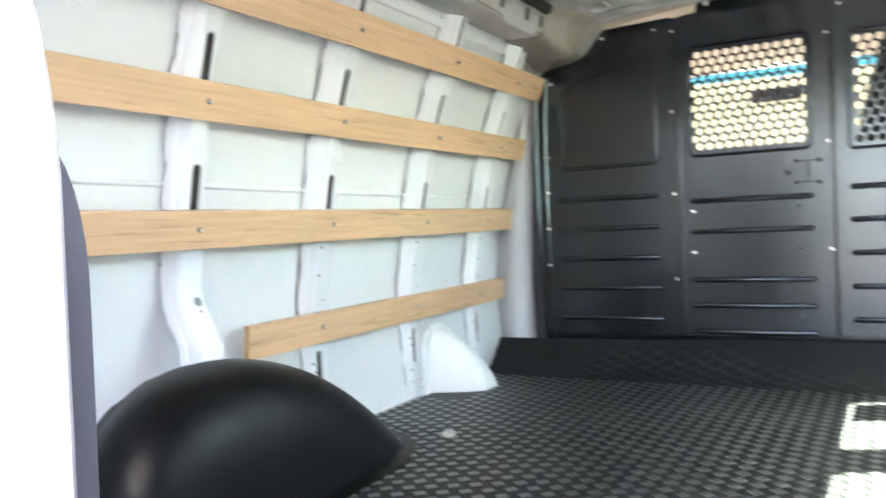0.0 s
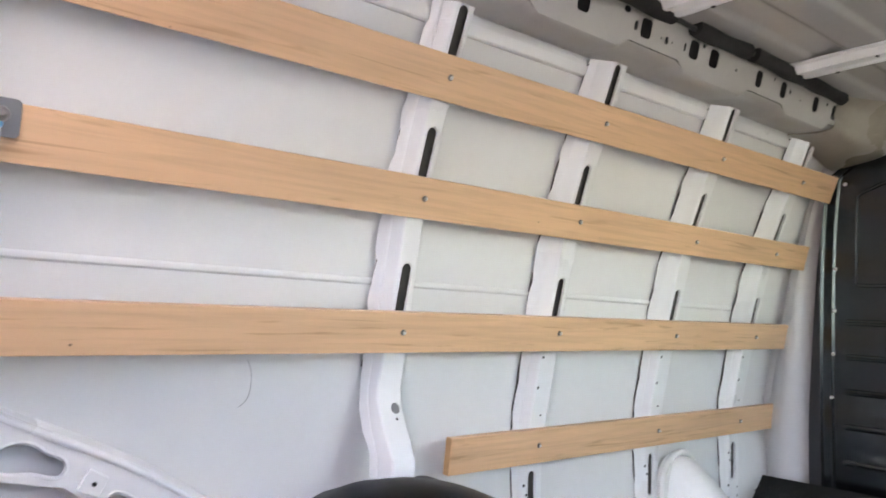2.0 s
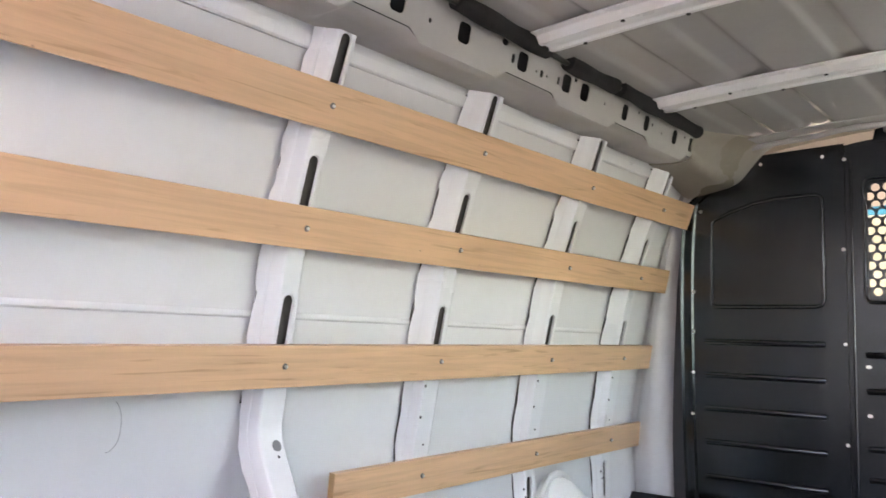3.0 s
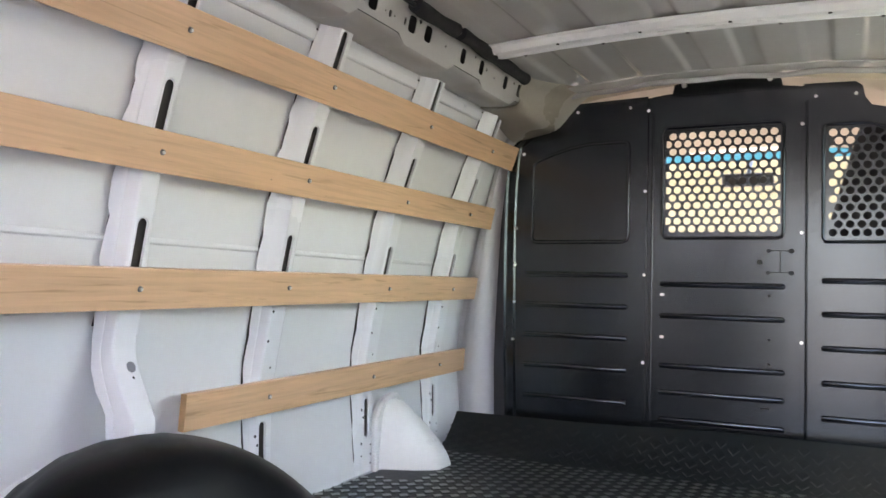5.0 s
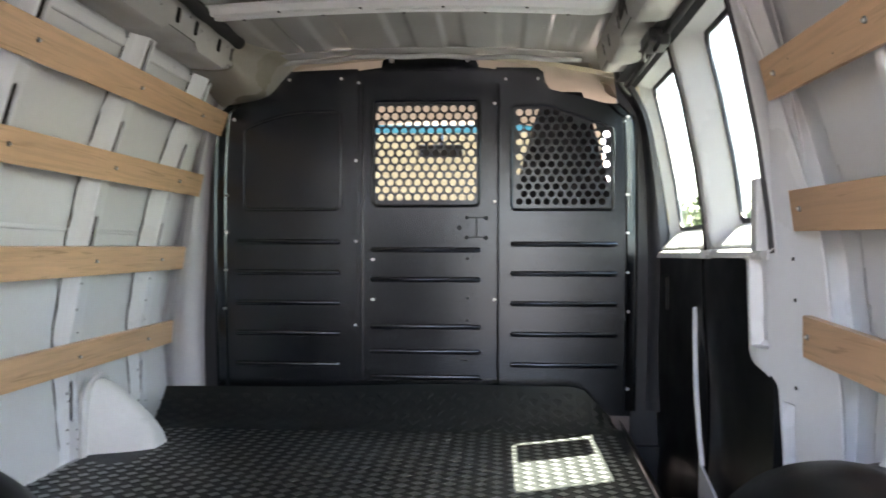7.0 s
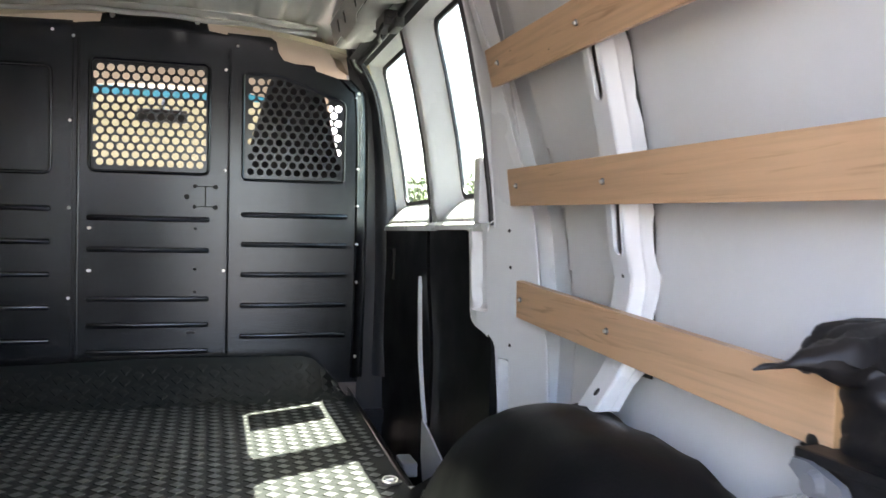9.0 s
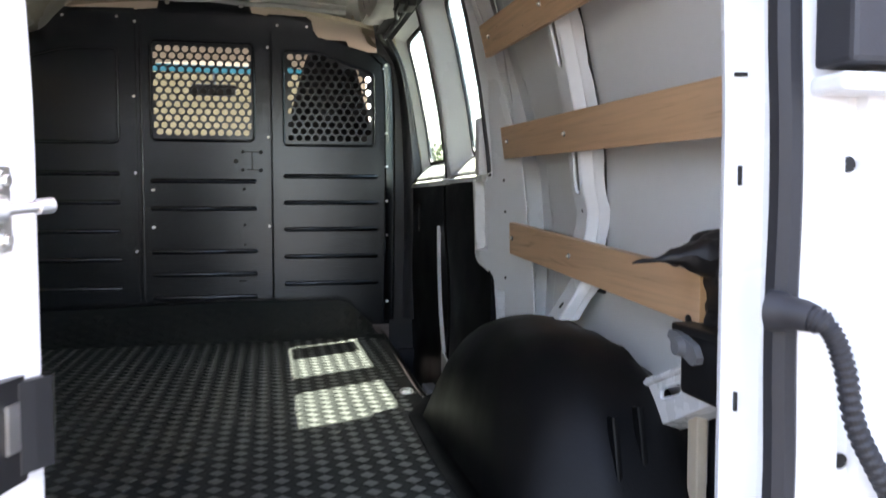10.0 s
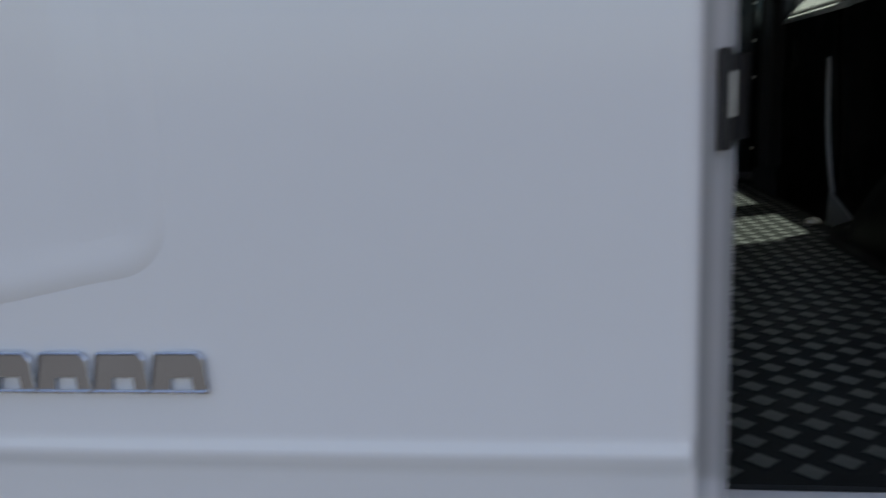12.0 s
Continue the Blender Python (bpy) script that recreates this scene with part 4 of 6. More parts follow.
def perforated(parent, shape, u0, v0, nu, nv, hidden):
    """Hexagonal tiles, each with a round hole, inside the outline test shape(u, v); solid tiles round them."""
    pu, pv, r = 0.0350, 0.0287, 0.0134
    bm = bmesh.new()
    for j in range(-2, nv + 2):
        for i in range(-2, nu + 2):
            u, v = u0 + pu * (i + (0.5 if j % 2 else 0.0)), v0 + pv * j
            rim = [(u + sx * pu / 2, v + sy * pv / 3 * k) for sx, sy, k in ((1, 1, 1), (0, 1, 2), (-1, 1, 1), (-1, -1, 1), (0, -1, 2), (1, -1, 1))]
            if not hidden(u, v):
                continue
            if shape(u, v):
                ring = [(u + r * math.cos(math.pi * (k / 6) + math.pi / 6), v + r * math.sin(math.pi * (k / 6) + math.pi / 6)) for k in range(12)]
                edge = []
                for k in range(6):
                    a, b = rim[k], rim[(k + 1) % 6]
                    edge += [a, ((a[0] + b[0]) / 2, (a[1] + b[1]) / 2)]
                fr = [bm.verts.new(on_part(x, y, 0.001)) for x, y in edge]
                inn = [bm.verts.new(on_part(x, y, 0.001)) for x, y in ring]
                bk = [bm.verts.new(on_part(x, y, -0.0015)) for x, y in ring]
                for k in range(12):
                    q = (k + 1) % 12
                    bm.faces.new((fr[k], fr[q], inn[q], inn[k]))
                    bm.faces.new((inn[k], inn[q], bk[q], bk[k]))
            else:
                bm.faces.new([bm.verts.new(on_part(x, y, 0.001)) for x, y in rim])
    return part("perforated_screen", bm, PARTITION, parent, "black sheet with round holes", weld=True)

# backing behind the seams, and side closures
bm = bmesh.new()
for u in (-0.254, 0.276):
    box(bm, on_part(u - 0.02, 0.72, -0.012), on_part(u + 0.02, 2.055, -0.003))
part("seam_backing", bm, PARTITION, wall_part)
# outlines of the three panels
door_u = (-0.250, 0.272)
left_out = [(-0.790, 0.72), (-0.258, 0.72), (-0.258, 2.060), (-0.535, 2.052), (-0.560, 2.03), (-0.590, 1.985), (-0.640, 1.965), (-0.750, 1.925), (-0.785, 1.89), (-0.806, 1.84), (-0.812, 1.60), (-0.800, 1.10)]
door_out = [(door_u[0], 0.74), (door_u[1], 0.74), (door_u[1], 2.050)] + [(0.01 + 0.262 * math.cos(a), 2.05 + 0.018 * math.sin(a)) for a in steps(0.3, 2.84, 6)] + [(door_u[0], 2.050)]
right_out = [(0.280, 0.72), (0.795, 0.72), (0.802, 1.10), (0.800, 1.60), (0.798, 1.82), (0.785, 1.862), (0.745, 1.905), (0.55, 1.958), (0.490, 1.972), (0.470, 2.00), (0.462, 2.04), (0.440, 2.056), (0.280, 2.060)]
win_door = rounded(-0.188, 1.532, 0.206, 1.922, 0.012)
win_right = [(0.350, 1.516), (0.720, 1.516), (0.722, 1.80), (0.716, 1.818), (0.50, 1.896), (0.47, 1.902), (0.350, 1.904)]

def panel(name, outer, holes, label):
    bm = bmesh.new()
    plate(bm, outer, holes, 0.003, lambda u, v, w: on_part(u, v, 0.005 - w))
    return part(name, bm, PARTITION, wall_part, label)

pl = panel("left_panel", left_out, [], "plain black steel panel with a blank window pressing")
pd = panel("door_panel", door_out, [win_door], "black steel partition door with a perforated window")
pr = panel("right_panel", right_out, [win_right], "black steel panel with a perforated window")

def ridge(parent, u0, u1, v, h=0.021):
    emboss(stadium((u0 + u1) / 2, v, u1 - u0, h, 5), 0.0075, 0.006, "ridge", parent, w0=0.005)
for v in (1.382, 1.262, 1.143, 1.024, 0.902):
    ridge(pl, -0.745, -0.325, v)
for v in (1.352, 1.236, 1.053, 0.956, 0.857):
    ridge(pd, -0.208, 0.225, v)
for v in (1.375, 1.261, 1.145, 1.027, 0.909):
    ridge(pr, 0.337, 0.746, v)

def frame_ring(parent, outer, inset, lift, name="window_rim"):
    """A rolled rim that follows an outline."""
    n = len(outer)
    bm = bmesh.new()
    rows = []
    for k, (x, y) in enumerate(outer):
        (xa, ya), (xb, yb) = outer[k - 1], outer[(k + 1) % n]
        d = Vector((xb - xa, yb - ya)).normalized()
        nv = Vector((-d.y, d.x))
        rows.append([bm.verts.new(on_part(x + nv.x * inset * a, y + nv.y * inset * a, 0.005 + lift * b)) for a, b in ((0, 0), (0.2, 0.8), (0.5, 1.0), (0.8, 0.8), (1.0, 0.0))])
    for a, b in zip(rows, rows[1:] + rows[:1]):
        for k in range(4):
            bm.faces.new((a[k], b[k], b[k + 1], a[k + 1]))
    return part(name, bm, PARTITION, parent, smooth=True)
frame_ring(pd, rounded(-0.206, 1.516, 0.223, 1.940, 0.028), 0.012, 0.007)
frame_ring(pl, [(-0.722, 1.530), (-0.714, 1.510), (-0.694, 1.502), (-0.350, 1.502), (-0.330, 1.510), (-0.322, 1.530), (-0.322, 1.872), (-0.330, 1.892), (-0.350, 1.900), (-0.480, 1.898), (-0.560, 1.886), (-0.640, 1.862), (-0.702, 1.836), (-0.718, 1.822), (-0.722, 1.800)], 0.014, 0.007, "pressed_frame")
rw = [(0.336, 1.522), (0.348, 1.502), (0.724, 1.502), (0.735, 1.516), (0.737, 1.81), (0.726, 1.83), (0.50, 1.912), (0.475, 1.918), (0.35, 1.918), (0.336, 1.905)]
frame_ring(pr, dense(rw, 0.06), 0.012, 0.007)
# long vertical pressings beside the seams
for parent, u in ((pd, -0.238), (pr, 0.290)):
    emboss(stadium(u, 1.39, 0.010, 1.22, 4), 0.0025, 0.004, "seam_fold", parent, w0=0.005)

perforated(pd, lambda u, v: -0.186 < u < 0.204 and 1.540 < v < 1.915, -0.165, 1.557, 11, 13, lambda u, v: -0.205 < u < 0.224 and 1.515 < v < 1.945)
slant = lambda u: 1.895 - max(0.0, u - 0.49) * 0.36
perforated(pr, lambda u, v: 0.355 < u < 0.712 and 1.522 < v < slant(u), 0.372, 1.540, 11, 14, lambda u, v: 0.336 < u < 0.737 and 1.500 < v < slant(u) + 0.03)

# angle strips at the sides, with bolts
def edge_strip(side):
    bm = bmesh.new()
    pts = [(0.808, 0.74), (0.822, 1.10), (0.828, 1.60), (0.815, 1.86), (0.79, 1.905), (0.75, 1.935)] if side < 0 else [(0.812, 0.74), (0.82, 1.10), (0.822, 1.60), (0.812, 1.84), (0.79, 1.875), (0.75, 1.915)]
    pts = [(p.x, p.z) for p in smooth_path([(a, 0, b) for a, b in pts], 6)]
    sheet(bm, lambda i, k: on_part(side * (pts[i][0] - (0.046, 0.040, 0.034, 0.008, 0.0, 0.0)[k]), pts[i][1], (0.006, 0.013, 0.0085, 0.0085, 0.016, -0.03)[k]), range(len(pts)), range(6))
    return part("edge_strip", bm, PARTITION, wall_part, "black angle strip with bolts", smooth=True)
for side, zs in ((-1, (1.864, 1.565, 1.419, 1.269, 1.119)), (1, (1.862, 1.565, 1.419, 1.268, 1.118, 0.823))):
    st = edge_strip(side)
    for z in zs:
        x = side * (lerp_table([(1.1, 0.785), (1.6, 0.780), (1.87, 0.752)], z) if side < 0 else 0.784)
        screw(st, on_part(x, z, 0.0085), (0, -1, 0), 0.0068, "bolt")
for u, v, pp in ((-0.532, 2.019, pl), (-0.325, 2.022, pl), (0.318, 2.014, pr), (0.442, 2.014, pr), (-0.265, 1.70, pl), (-0.265, 1.385, pl), (-0.265, 1.058, pl), (-0.256, 2.005, pl), (0.276, 1.92, pr), (0.276, 1.54, pr), (0.276, 1.16, pr), (0.772, 1.845, pr)):
    screw(pp, on_part(u, v, 0.006), (0, -1, 0), 0.0062, "bolt")
for u, v in ((-0.197, 1.314), (-0.197, 1.158)):
    bm = bmesh.new()
    plate(bm, stadium(u, v, 0.016, 0.011, 3), [], 0.003, lambda a, b, w: on_part(a, b, 0.005 + w))
    part("plug", bm, STEEL, pd, "bright plug")
# hole marks of the missing lock
for u, v, w, h in ((0.169, 1.477, .014, .014), (0.243, 1.476, .018, .016), (0.168, 1.400, .014, .014), (0.243, 1.399, .018, .016), (0.140, 1.437, .019, .019), (0.172, 1.318, .012, .008), (0.172, 1.165, .012, .008), (0.172, 1.08, .012, .008), (0.16, 0.925, .03, .005)):
    bm = bmesh.new()
    plate(bm, stadium(u, v, w, h, 3), [], 0.0015, lambda a, b, q: on_part(a, b, 0.0045 + q))
    part("lock_hole", bm, HOLLOW_SHADE, pd, "dark hole of a removed lock")
for (ua, va), (ub, vb) in (((0.205, 1.474), (0.209, 1.402)), ((0.177, 1.4755), (0.235, 1.4785)), ((0.177, 1.4), (0.235, 1.403))):
    bm = bmesh.new()
    box(bm, on_part(min(ua, ub), min(va, vb), 0.0072), on_part(max(ua, ub), max(va, vb), 0.0045))
    part("scored_line", bm, HOLLOW_SHADE, pd)
# top flap over the door with two bright bolts
bm = bmesh.new()
plate(bm, [(-0.17, 2.050), (0.215, 2.050), (0.205, 2.094), (0.17, 2.100), (-0.13, 2.100), (-0.16, 2.094)], [], 0.003, lambda u, v, w: on_part(u, v, 0.009 - w))
flap = part("top_flap", bm, PARTITION, wall_part)
for u in (-0.126, 0.170):
    screw(flap, on_part(u, 2.089, 0.009), (0, -1, 0), 0.0095, "bolt")

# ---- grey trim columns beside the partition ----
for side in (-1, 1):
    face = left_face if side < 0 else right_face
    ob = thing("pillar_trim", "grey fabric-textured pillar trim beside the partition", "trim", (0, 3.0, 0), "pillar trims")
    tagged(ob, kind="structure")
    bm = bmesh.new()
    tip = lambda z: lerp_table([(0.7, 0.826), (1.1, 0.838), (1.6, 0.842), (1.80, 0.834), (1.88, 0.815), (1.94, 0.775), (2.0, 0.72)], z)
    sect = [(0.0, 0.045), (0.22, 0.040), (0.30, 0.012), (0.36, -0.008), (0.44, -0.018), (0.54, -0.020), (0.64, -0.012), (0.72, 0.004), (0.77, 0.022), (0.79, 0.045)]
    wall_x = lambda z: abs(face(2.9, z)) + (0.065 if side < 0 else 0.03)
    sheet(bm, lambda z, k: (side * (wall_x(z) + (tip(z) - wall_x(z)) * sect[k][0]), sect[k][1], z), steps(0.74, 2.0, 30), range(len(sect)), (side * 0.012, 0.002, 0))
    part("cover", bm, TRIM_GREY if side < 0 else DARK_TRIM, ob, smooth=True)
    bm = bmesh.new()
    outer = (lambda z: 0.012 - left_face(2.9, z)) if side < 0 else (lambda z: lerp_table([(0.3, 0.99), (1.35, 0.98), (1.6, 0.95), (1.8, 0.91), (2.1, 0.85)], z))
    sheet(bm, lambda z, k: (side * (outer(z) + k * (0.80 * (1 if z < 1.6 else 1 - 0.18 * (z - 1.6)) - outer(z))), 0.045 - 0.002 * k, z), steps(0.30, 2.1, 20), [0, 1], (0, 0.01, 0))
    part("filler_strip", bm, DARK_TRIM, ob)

# ---- roof ----
def crown(x):
    return 2.104 - 0.022 * min(1.0, abs(x) / 0.62) ** 2
def roof_z(x, y):
    """Raised bands between pairs of pressed steps; the edges run down over the side walls."""
    if abs(x) > 0.66:
        return crown(0.66) - 0.06 * (abs(x) - 0.66)
    z = crown(x) + 0.0011 * math.sin(8 * y + 5 * x) + 0.0007 * math.sin(17 * y - 9 * x)
    for a, b in ((-0.53, -0.45), (-0.34, -0.26), (-0.08, -0.02), (0.10, 0.16), (0.30, 0.37), (0.47, 0.54)):
        z += 0.009 * min(1.0, max(0.0, (x - a + 0.012) / 0.014)) * min(1.0, max(0.0, (b + 0.012 - x) / 0.014))
    return z
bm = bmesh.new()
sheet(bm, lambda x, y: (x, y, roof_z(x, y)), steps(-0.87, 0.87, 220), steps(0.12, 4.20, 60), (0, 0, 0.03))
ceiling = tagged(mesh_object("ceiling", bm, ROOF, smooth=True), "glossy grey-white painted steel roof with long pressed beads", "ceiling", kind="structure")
def roof_bow(y, w=0.064):
    ob = thing("roof_bow", "white pressed-steel roof bow across the hold", "roof bow", (0, y, 2.05), "roof bows")
    bm = bmesh.new()
    def to(x, k):
        u, d = ((-w, 0.0), (-w * 0.72, -0.003), (-w * 0.52, -0.024), (-w * 0.30, -0.026), (-w * 0.2, -0.019), (w * 0.2, -0.019), (w * 0.30, -0.026), (w * 0.52, -0.024), (w * 0.72, -0.003), (w, 0.0))[k]
        return (x, u, crown(x) - 2.05 - 0.006 + 0.8 * d * max(0.08, min(1.0, (0.642 - abs(x)) / 0.05)))
    sheet(bm, to, steps(-0.638, 0.638, 40), range(10), (0, 0, 0.003))
    part("bow", bm, WHITE, ob, smooth=True)
    for k in range(9):
        x = -0.5 + k * 0.125
        for u in (-0.027, 0.030):
            if (k + (u > 0)) % 2:
                bm = bmesh.new()
                bmesh.ops.create_cone(bm, cap_ends=True, segments=8, radius1=0.005, radius2=0.005, depth=0.003, matrix=Matrix.Translation((x, u, crown(x) - 2.05 - 0.0270)))
                part("hole", bm, HOLLOW_SHADE, ob)
for y in (1.66, 2.30):
    roof_bow(y)
# front edge of the roof: a rolled weatherstrip over the partition
edge = thing("roof_edge_trim", "pale grey rolled edge trim above the partition", "trim", (0, 2.9, 2.08))
tagged(edge, kind="structure")
bm = bmesh.new()
sweep(bm, [(x, 0.012 * math.sin(9 * x), 0.004 - 0.030 * (x / 0.6) ** 2 + 0.003 * math.sin(23 * x)) for x in steps(-0.60, 0.60, 50)], 0.010, 8)
part("roll", bm, ROOF, edge, smooth=True)
bm = bmesh.new()
sheet(bm, lambda x, k: (x, (-0.05, 0.0, 0.02)[k], 0.014 - 0.030 * (x / 0.6) ** 2 + (0.008, 0.0, 0.004)[k]), steps(-0.60, 0.60, 30), [0, 1, 2], (0, 0, 0.004))
part("lip", bm, ROOF, edge, smooth=True)

# ---- roof rails with slots and foam-sleeved harness ----
def roof_rail(side, y0, y1):
    ob = thing("roof_rail", "off-white stamped roof rail full of slots", "rail", (side * 0.66, (y0 + y1) / 2, 2.0), "roof rails")
    c = ob.location
    lowx, lowz, upx, upz = 0.660, 1.984, 0.640, 2.078
    def inner(u, v, w):
        k = v / 0.106
        return Vector((side * (lowx + (upx - lowx) * k + 0.9 * w), u, lowz + (upz - lowz) * k + 0.45 * w)) - c
    bm = bmesh.new()
    holes = []
    big = [0.42, 0.60, 0.78, 0.99, 1.209, 1.424, 1.652, 1.855, 1.948, 2.181, 2.322, 2.526, 2.655]
    for k, y in enumerate(big):
        w = 0.021 if k < 9 else 0.017
        if y0 + 0.03 < y < y1 - 0.03:
            holes.append(rounded(y - w, 0.034, y + w, 0.084, 0.011, 4))
    for y, v, w, h in ((0.50, 0.05, .02, .02), (0.69, 0.05, .012, .02), (0.88, 0.05, .02, .016), (1.09, 0.05, .012, .012), (1.31, 0.05, .012, .012), (1.572, 0.086, .026, .016), (1.612, 0.056, .013, .026), (1.737, 0.052, .015, .022), (1.713, 0.052, .007, .008), (1.760, 0.052, .007, .008),
                       (1.815, 0.056, .011, .024), (1.895, 0.080, .016, .012), (2.06, 0.055, .010, .010), (2.265, 0.08, .012, .012), (2.362, 0.062, .012, .014), (2.43, 0.05, .008, .008), (2.60, 0.075, .012, .012)):
        if y0 + 0.03 < y < y1 - 0.03:
            holes.append(stadium(y, v, w, h, 3))
    # its foot steps down to deep pads between the ribs and up to bridges at the rib heads
    pads = [(0.36, 0.50), (0.80, 1.06), (1.29, 1.56), (1.83, 2.10), (2.36, 2.60)]
    prof = [(y0, 0.014)]
    for p, q in pads:
        prof += [(p - 0.035, 0.014), (p - 0.028, 0.010), (p - 0.006, -0.004), (p + 0.004, -0.008), (q - 0.004, -0.008), (q + 0.006, -0.004), (q + 0.028, 0.010), (q + 0.035, 0.014)]
    prof.append((y1, 0.014))
    plate(bm, dense([(u, 1.12 * v) for u, v in prof] + [(y1, 0.106), (y0, 0.106)], 0.1), holes, 0.0025, inner)
    sheet(bm, lambda i, k: Vector((side * (0.662, 0.668, 0.690, 0.728, 0.757, 0.800)[k], prof[i][0], lowz + (prof[i][1], prof[i][1] - 0.005, prof[i][1] - 0.007, prof[i][1] - 0.004, -0.002 + 0.2 * prof[i][1], 0.006)[k])) - c, range(len(prof)), range(6))
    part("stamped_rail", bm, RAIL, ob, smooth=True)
    # dark sheet that paints the shade behind the rail's slots
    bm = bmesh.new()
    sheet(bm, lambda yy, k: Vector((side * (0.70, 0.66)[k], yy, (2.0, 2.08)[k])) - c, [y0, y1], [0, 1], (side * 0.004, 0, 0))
    part("rail_slot_shade", bm, HOLLOW_SHADE, ob)
    # slots under the foot: dark plates in place of shaded openings
    for p, q in pads:
        for f, dx, w, h in ((0.25, 0.0, .022, .006), (0.55, 0.010, .016, .005), (0.85, -0.006, .012, .009), (1.22, 0.0, .020, .010), (1.42, 0.012, .010, .006)):
            yy = p + (q - p) * f
            if yy > y1 - 0.04:
                continue
            zz = lowz + lerp_table(prof, yy)
            bm = bmesh.new()
            plate(bm, stadium(0, 0, w, h, 2), [], 0.001, lambda u, v, t: Vector((side * (0.709 + dx) + v, yy + u, zz - 0.0008 - t)) - c)
            part("slot", bm, HOLLOW_SHADE, ob)
    return ob
roof_rail(-1, 0.30, 2.715)
roof_rail(1, 0.30, 2.80)
harness = thing("wire_harness", "black foam-sleeved wiring harness along the roof rail", "harness", (-0.610, 2.0, 2.070))
bm = bmesh.new()
sweep(bm, [(0.004 * math.sin(7 * y), y, 0.003 * math.sin(11 * y)) for y in steps(-1.7, 0.66, 70)], 0.007, 8)
part("cable", bm, BLACK, harness, smooth=True)
for a, b in ((-1.4, -0.80), (-0.66, -0.30), (-0.20, 0.04), (0.07, 0.62)):
    bm = bmesh.new()
    ys = steps(a, b, 14)
    sweep(bm, [(0.003 * math.sin(9 * y), y, 0.002 * math.sin(17 * y)) for y in ys], [0.021 + 0.0020 * math.sin(31 * y) for y in ys], 12)
    part("foam_sleeve", bm, FOAM, harness, smooth=True)
harness2 = thing("wire_harness", "black wiring and hinge hardware at the roof above the side doors", "harness", (0.62, 2.3, 2.04))
bm = bmesh.new()
sweep(bm, smooth_path([(0.0, -1.9, 0.02), (0.0, -0.6, 0.02), (0.02, -0.1, 0.0), (0.10, 0.2, -0.02), (0.13, 0.42, -0.03), (0.10, 0.5, -0.02)], 8), 0.009, 8)
part("cable", bm, BLACK, harness2, smooth=True)
bm = bmesh.new()
box(bm, (0.088, -0.16, -0.115), (0.128, -0.02, -0.070), 0.008)
box(bm, (0.110, -0.20, -0.130), (0.140, -0.10, -0.100), 0.006)
part("hinge_block", bm, BLACK, harness2, "black hinge hardware")
bm = bmesh.new()
sweep(bm, smooth_path([(0.10, -0.16, -0.09), (0.085, -0.10, -0.125), (0.10, -0.03, -0.135), (0.115, 0.02, -0.10), (0.11, 0.10, -0.075)], 6), 0.006, 8)
part("cable_loop", bm, BLACK, harness2, smooth=True)
strip = thing("door_weatherstrip", "black rubber weatherstrip along the top of the side doors", "weatherstrip", (0.77, 2.3, 1.97))
bm = bmesh.new()
sweep(bm, [(0.003 * math.sin(5 * y), y, 0.0) for y in steps(-0.55, 0.62, 24)], 0.011, 10)
part("seal", bm, SEAL, strip, smooth=True)
bm = bmesh.new()
sheet(bm, lambda y, k: ((-0.04, 0.0, 0.03)[k], y, (0.012, 0.010, -0.012)[k]), [-0.55, 0.62], range(3), (0, 0, 0.003))
part("carrier", bm, DARK_TRIM, strip, "dark carrier strip")

# moulded corner duct where the left rail meets the partition, and the cab trim fin on the right
ob = thing("corner_duct", "grey-beige moulded trim duct in the upper corner", "duct", (-0.66, 2.8, 2.0))
bm = bmesh.new()
rail_end = [(-0.60, 2.085), (-0.632, 2.070), (-0.648, 2.03), (-0.650, 1.99), (-0.70, 1.978), (-0.80, 1.985)]
wall_end = [(-0.47, 2.085), (-0.515, 2.060), (-0.560, 2.015), (-0.610, 1.962), (-0.680, 1.938), (-0.80, 1.915)]
rail_end, wall_end = ([(p.x, p.y) for p in smooth_path([(a, b, 0) for a, b in q], 4)] for q in (rail_end, wall_end))
def duct(k, i):
    e = k * k * (3 - 2 * k)
    x = rail_end[i][0] * (1 - e) + wall_end[i][0] * e
    z = rail_end[i][1] * (1 - e) + wall_end[i][1] * e - 0.024 * math.sin(math.pi * k) * math.sin(math.pi * i / 20)
    return Vector((x + 0.66, 2.655 + 0.34 * k - 2.8, z - 2.0))
sheet(bm, duct, steps(0, 1, 16), range(len(rail_end)), (0, 0, 0.006))
part("duct", bm, BEIGE_TRIM, ob, smooth=True)
fin = thing("cab_trim", "cream moulded cab trim above the partition corner", "trim", (0.62, 3.05, 2.0))
bm = bmesh.new()
sheet(bm, lambda k, v: (0.02 + 0.06 * v + 0.07 * k * k, 0.10 * k, 0.09 - 0.10 * v - 0.03 * k), steps(0, 1, 8), steps(0, 1, 6), (0, 0.01, 0.004))
part("fin", bm, BEIGE, fin, smooth=True)
bm = bmesh.new()
sweep(bm, smooth_path([(0.10, -0.25, 0.04), (0.115, -0.12, 0.01), (0.15, -0.06, -0.035), (0.19, -0.05, -0.05)], 6), 0.014, 10)
part("hose", bm, BLACK, fin, "short black hose", smooth=True)

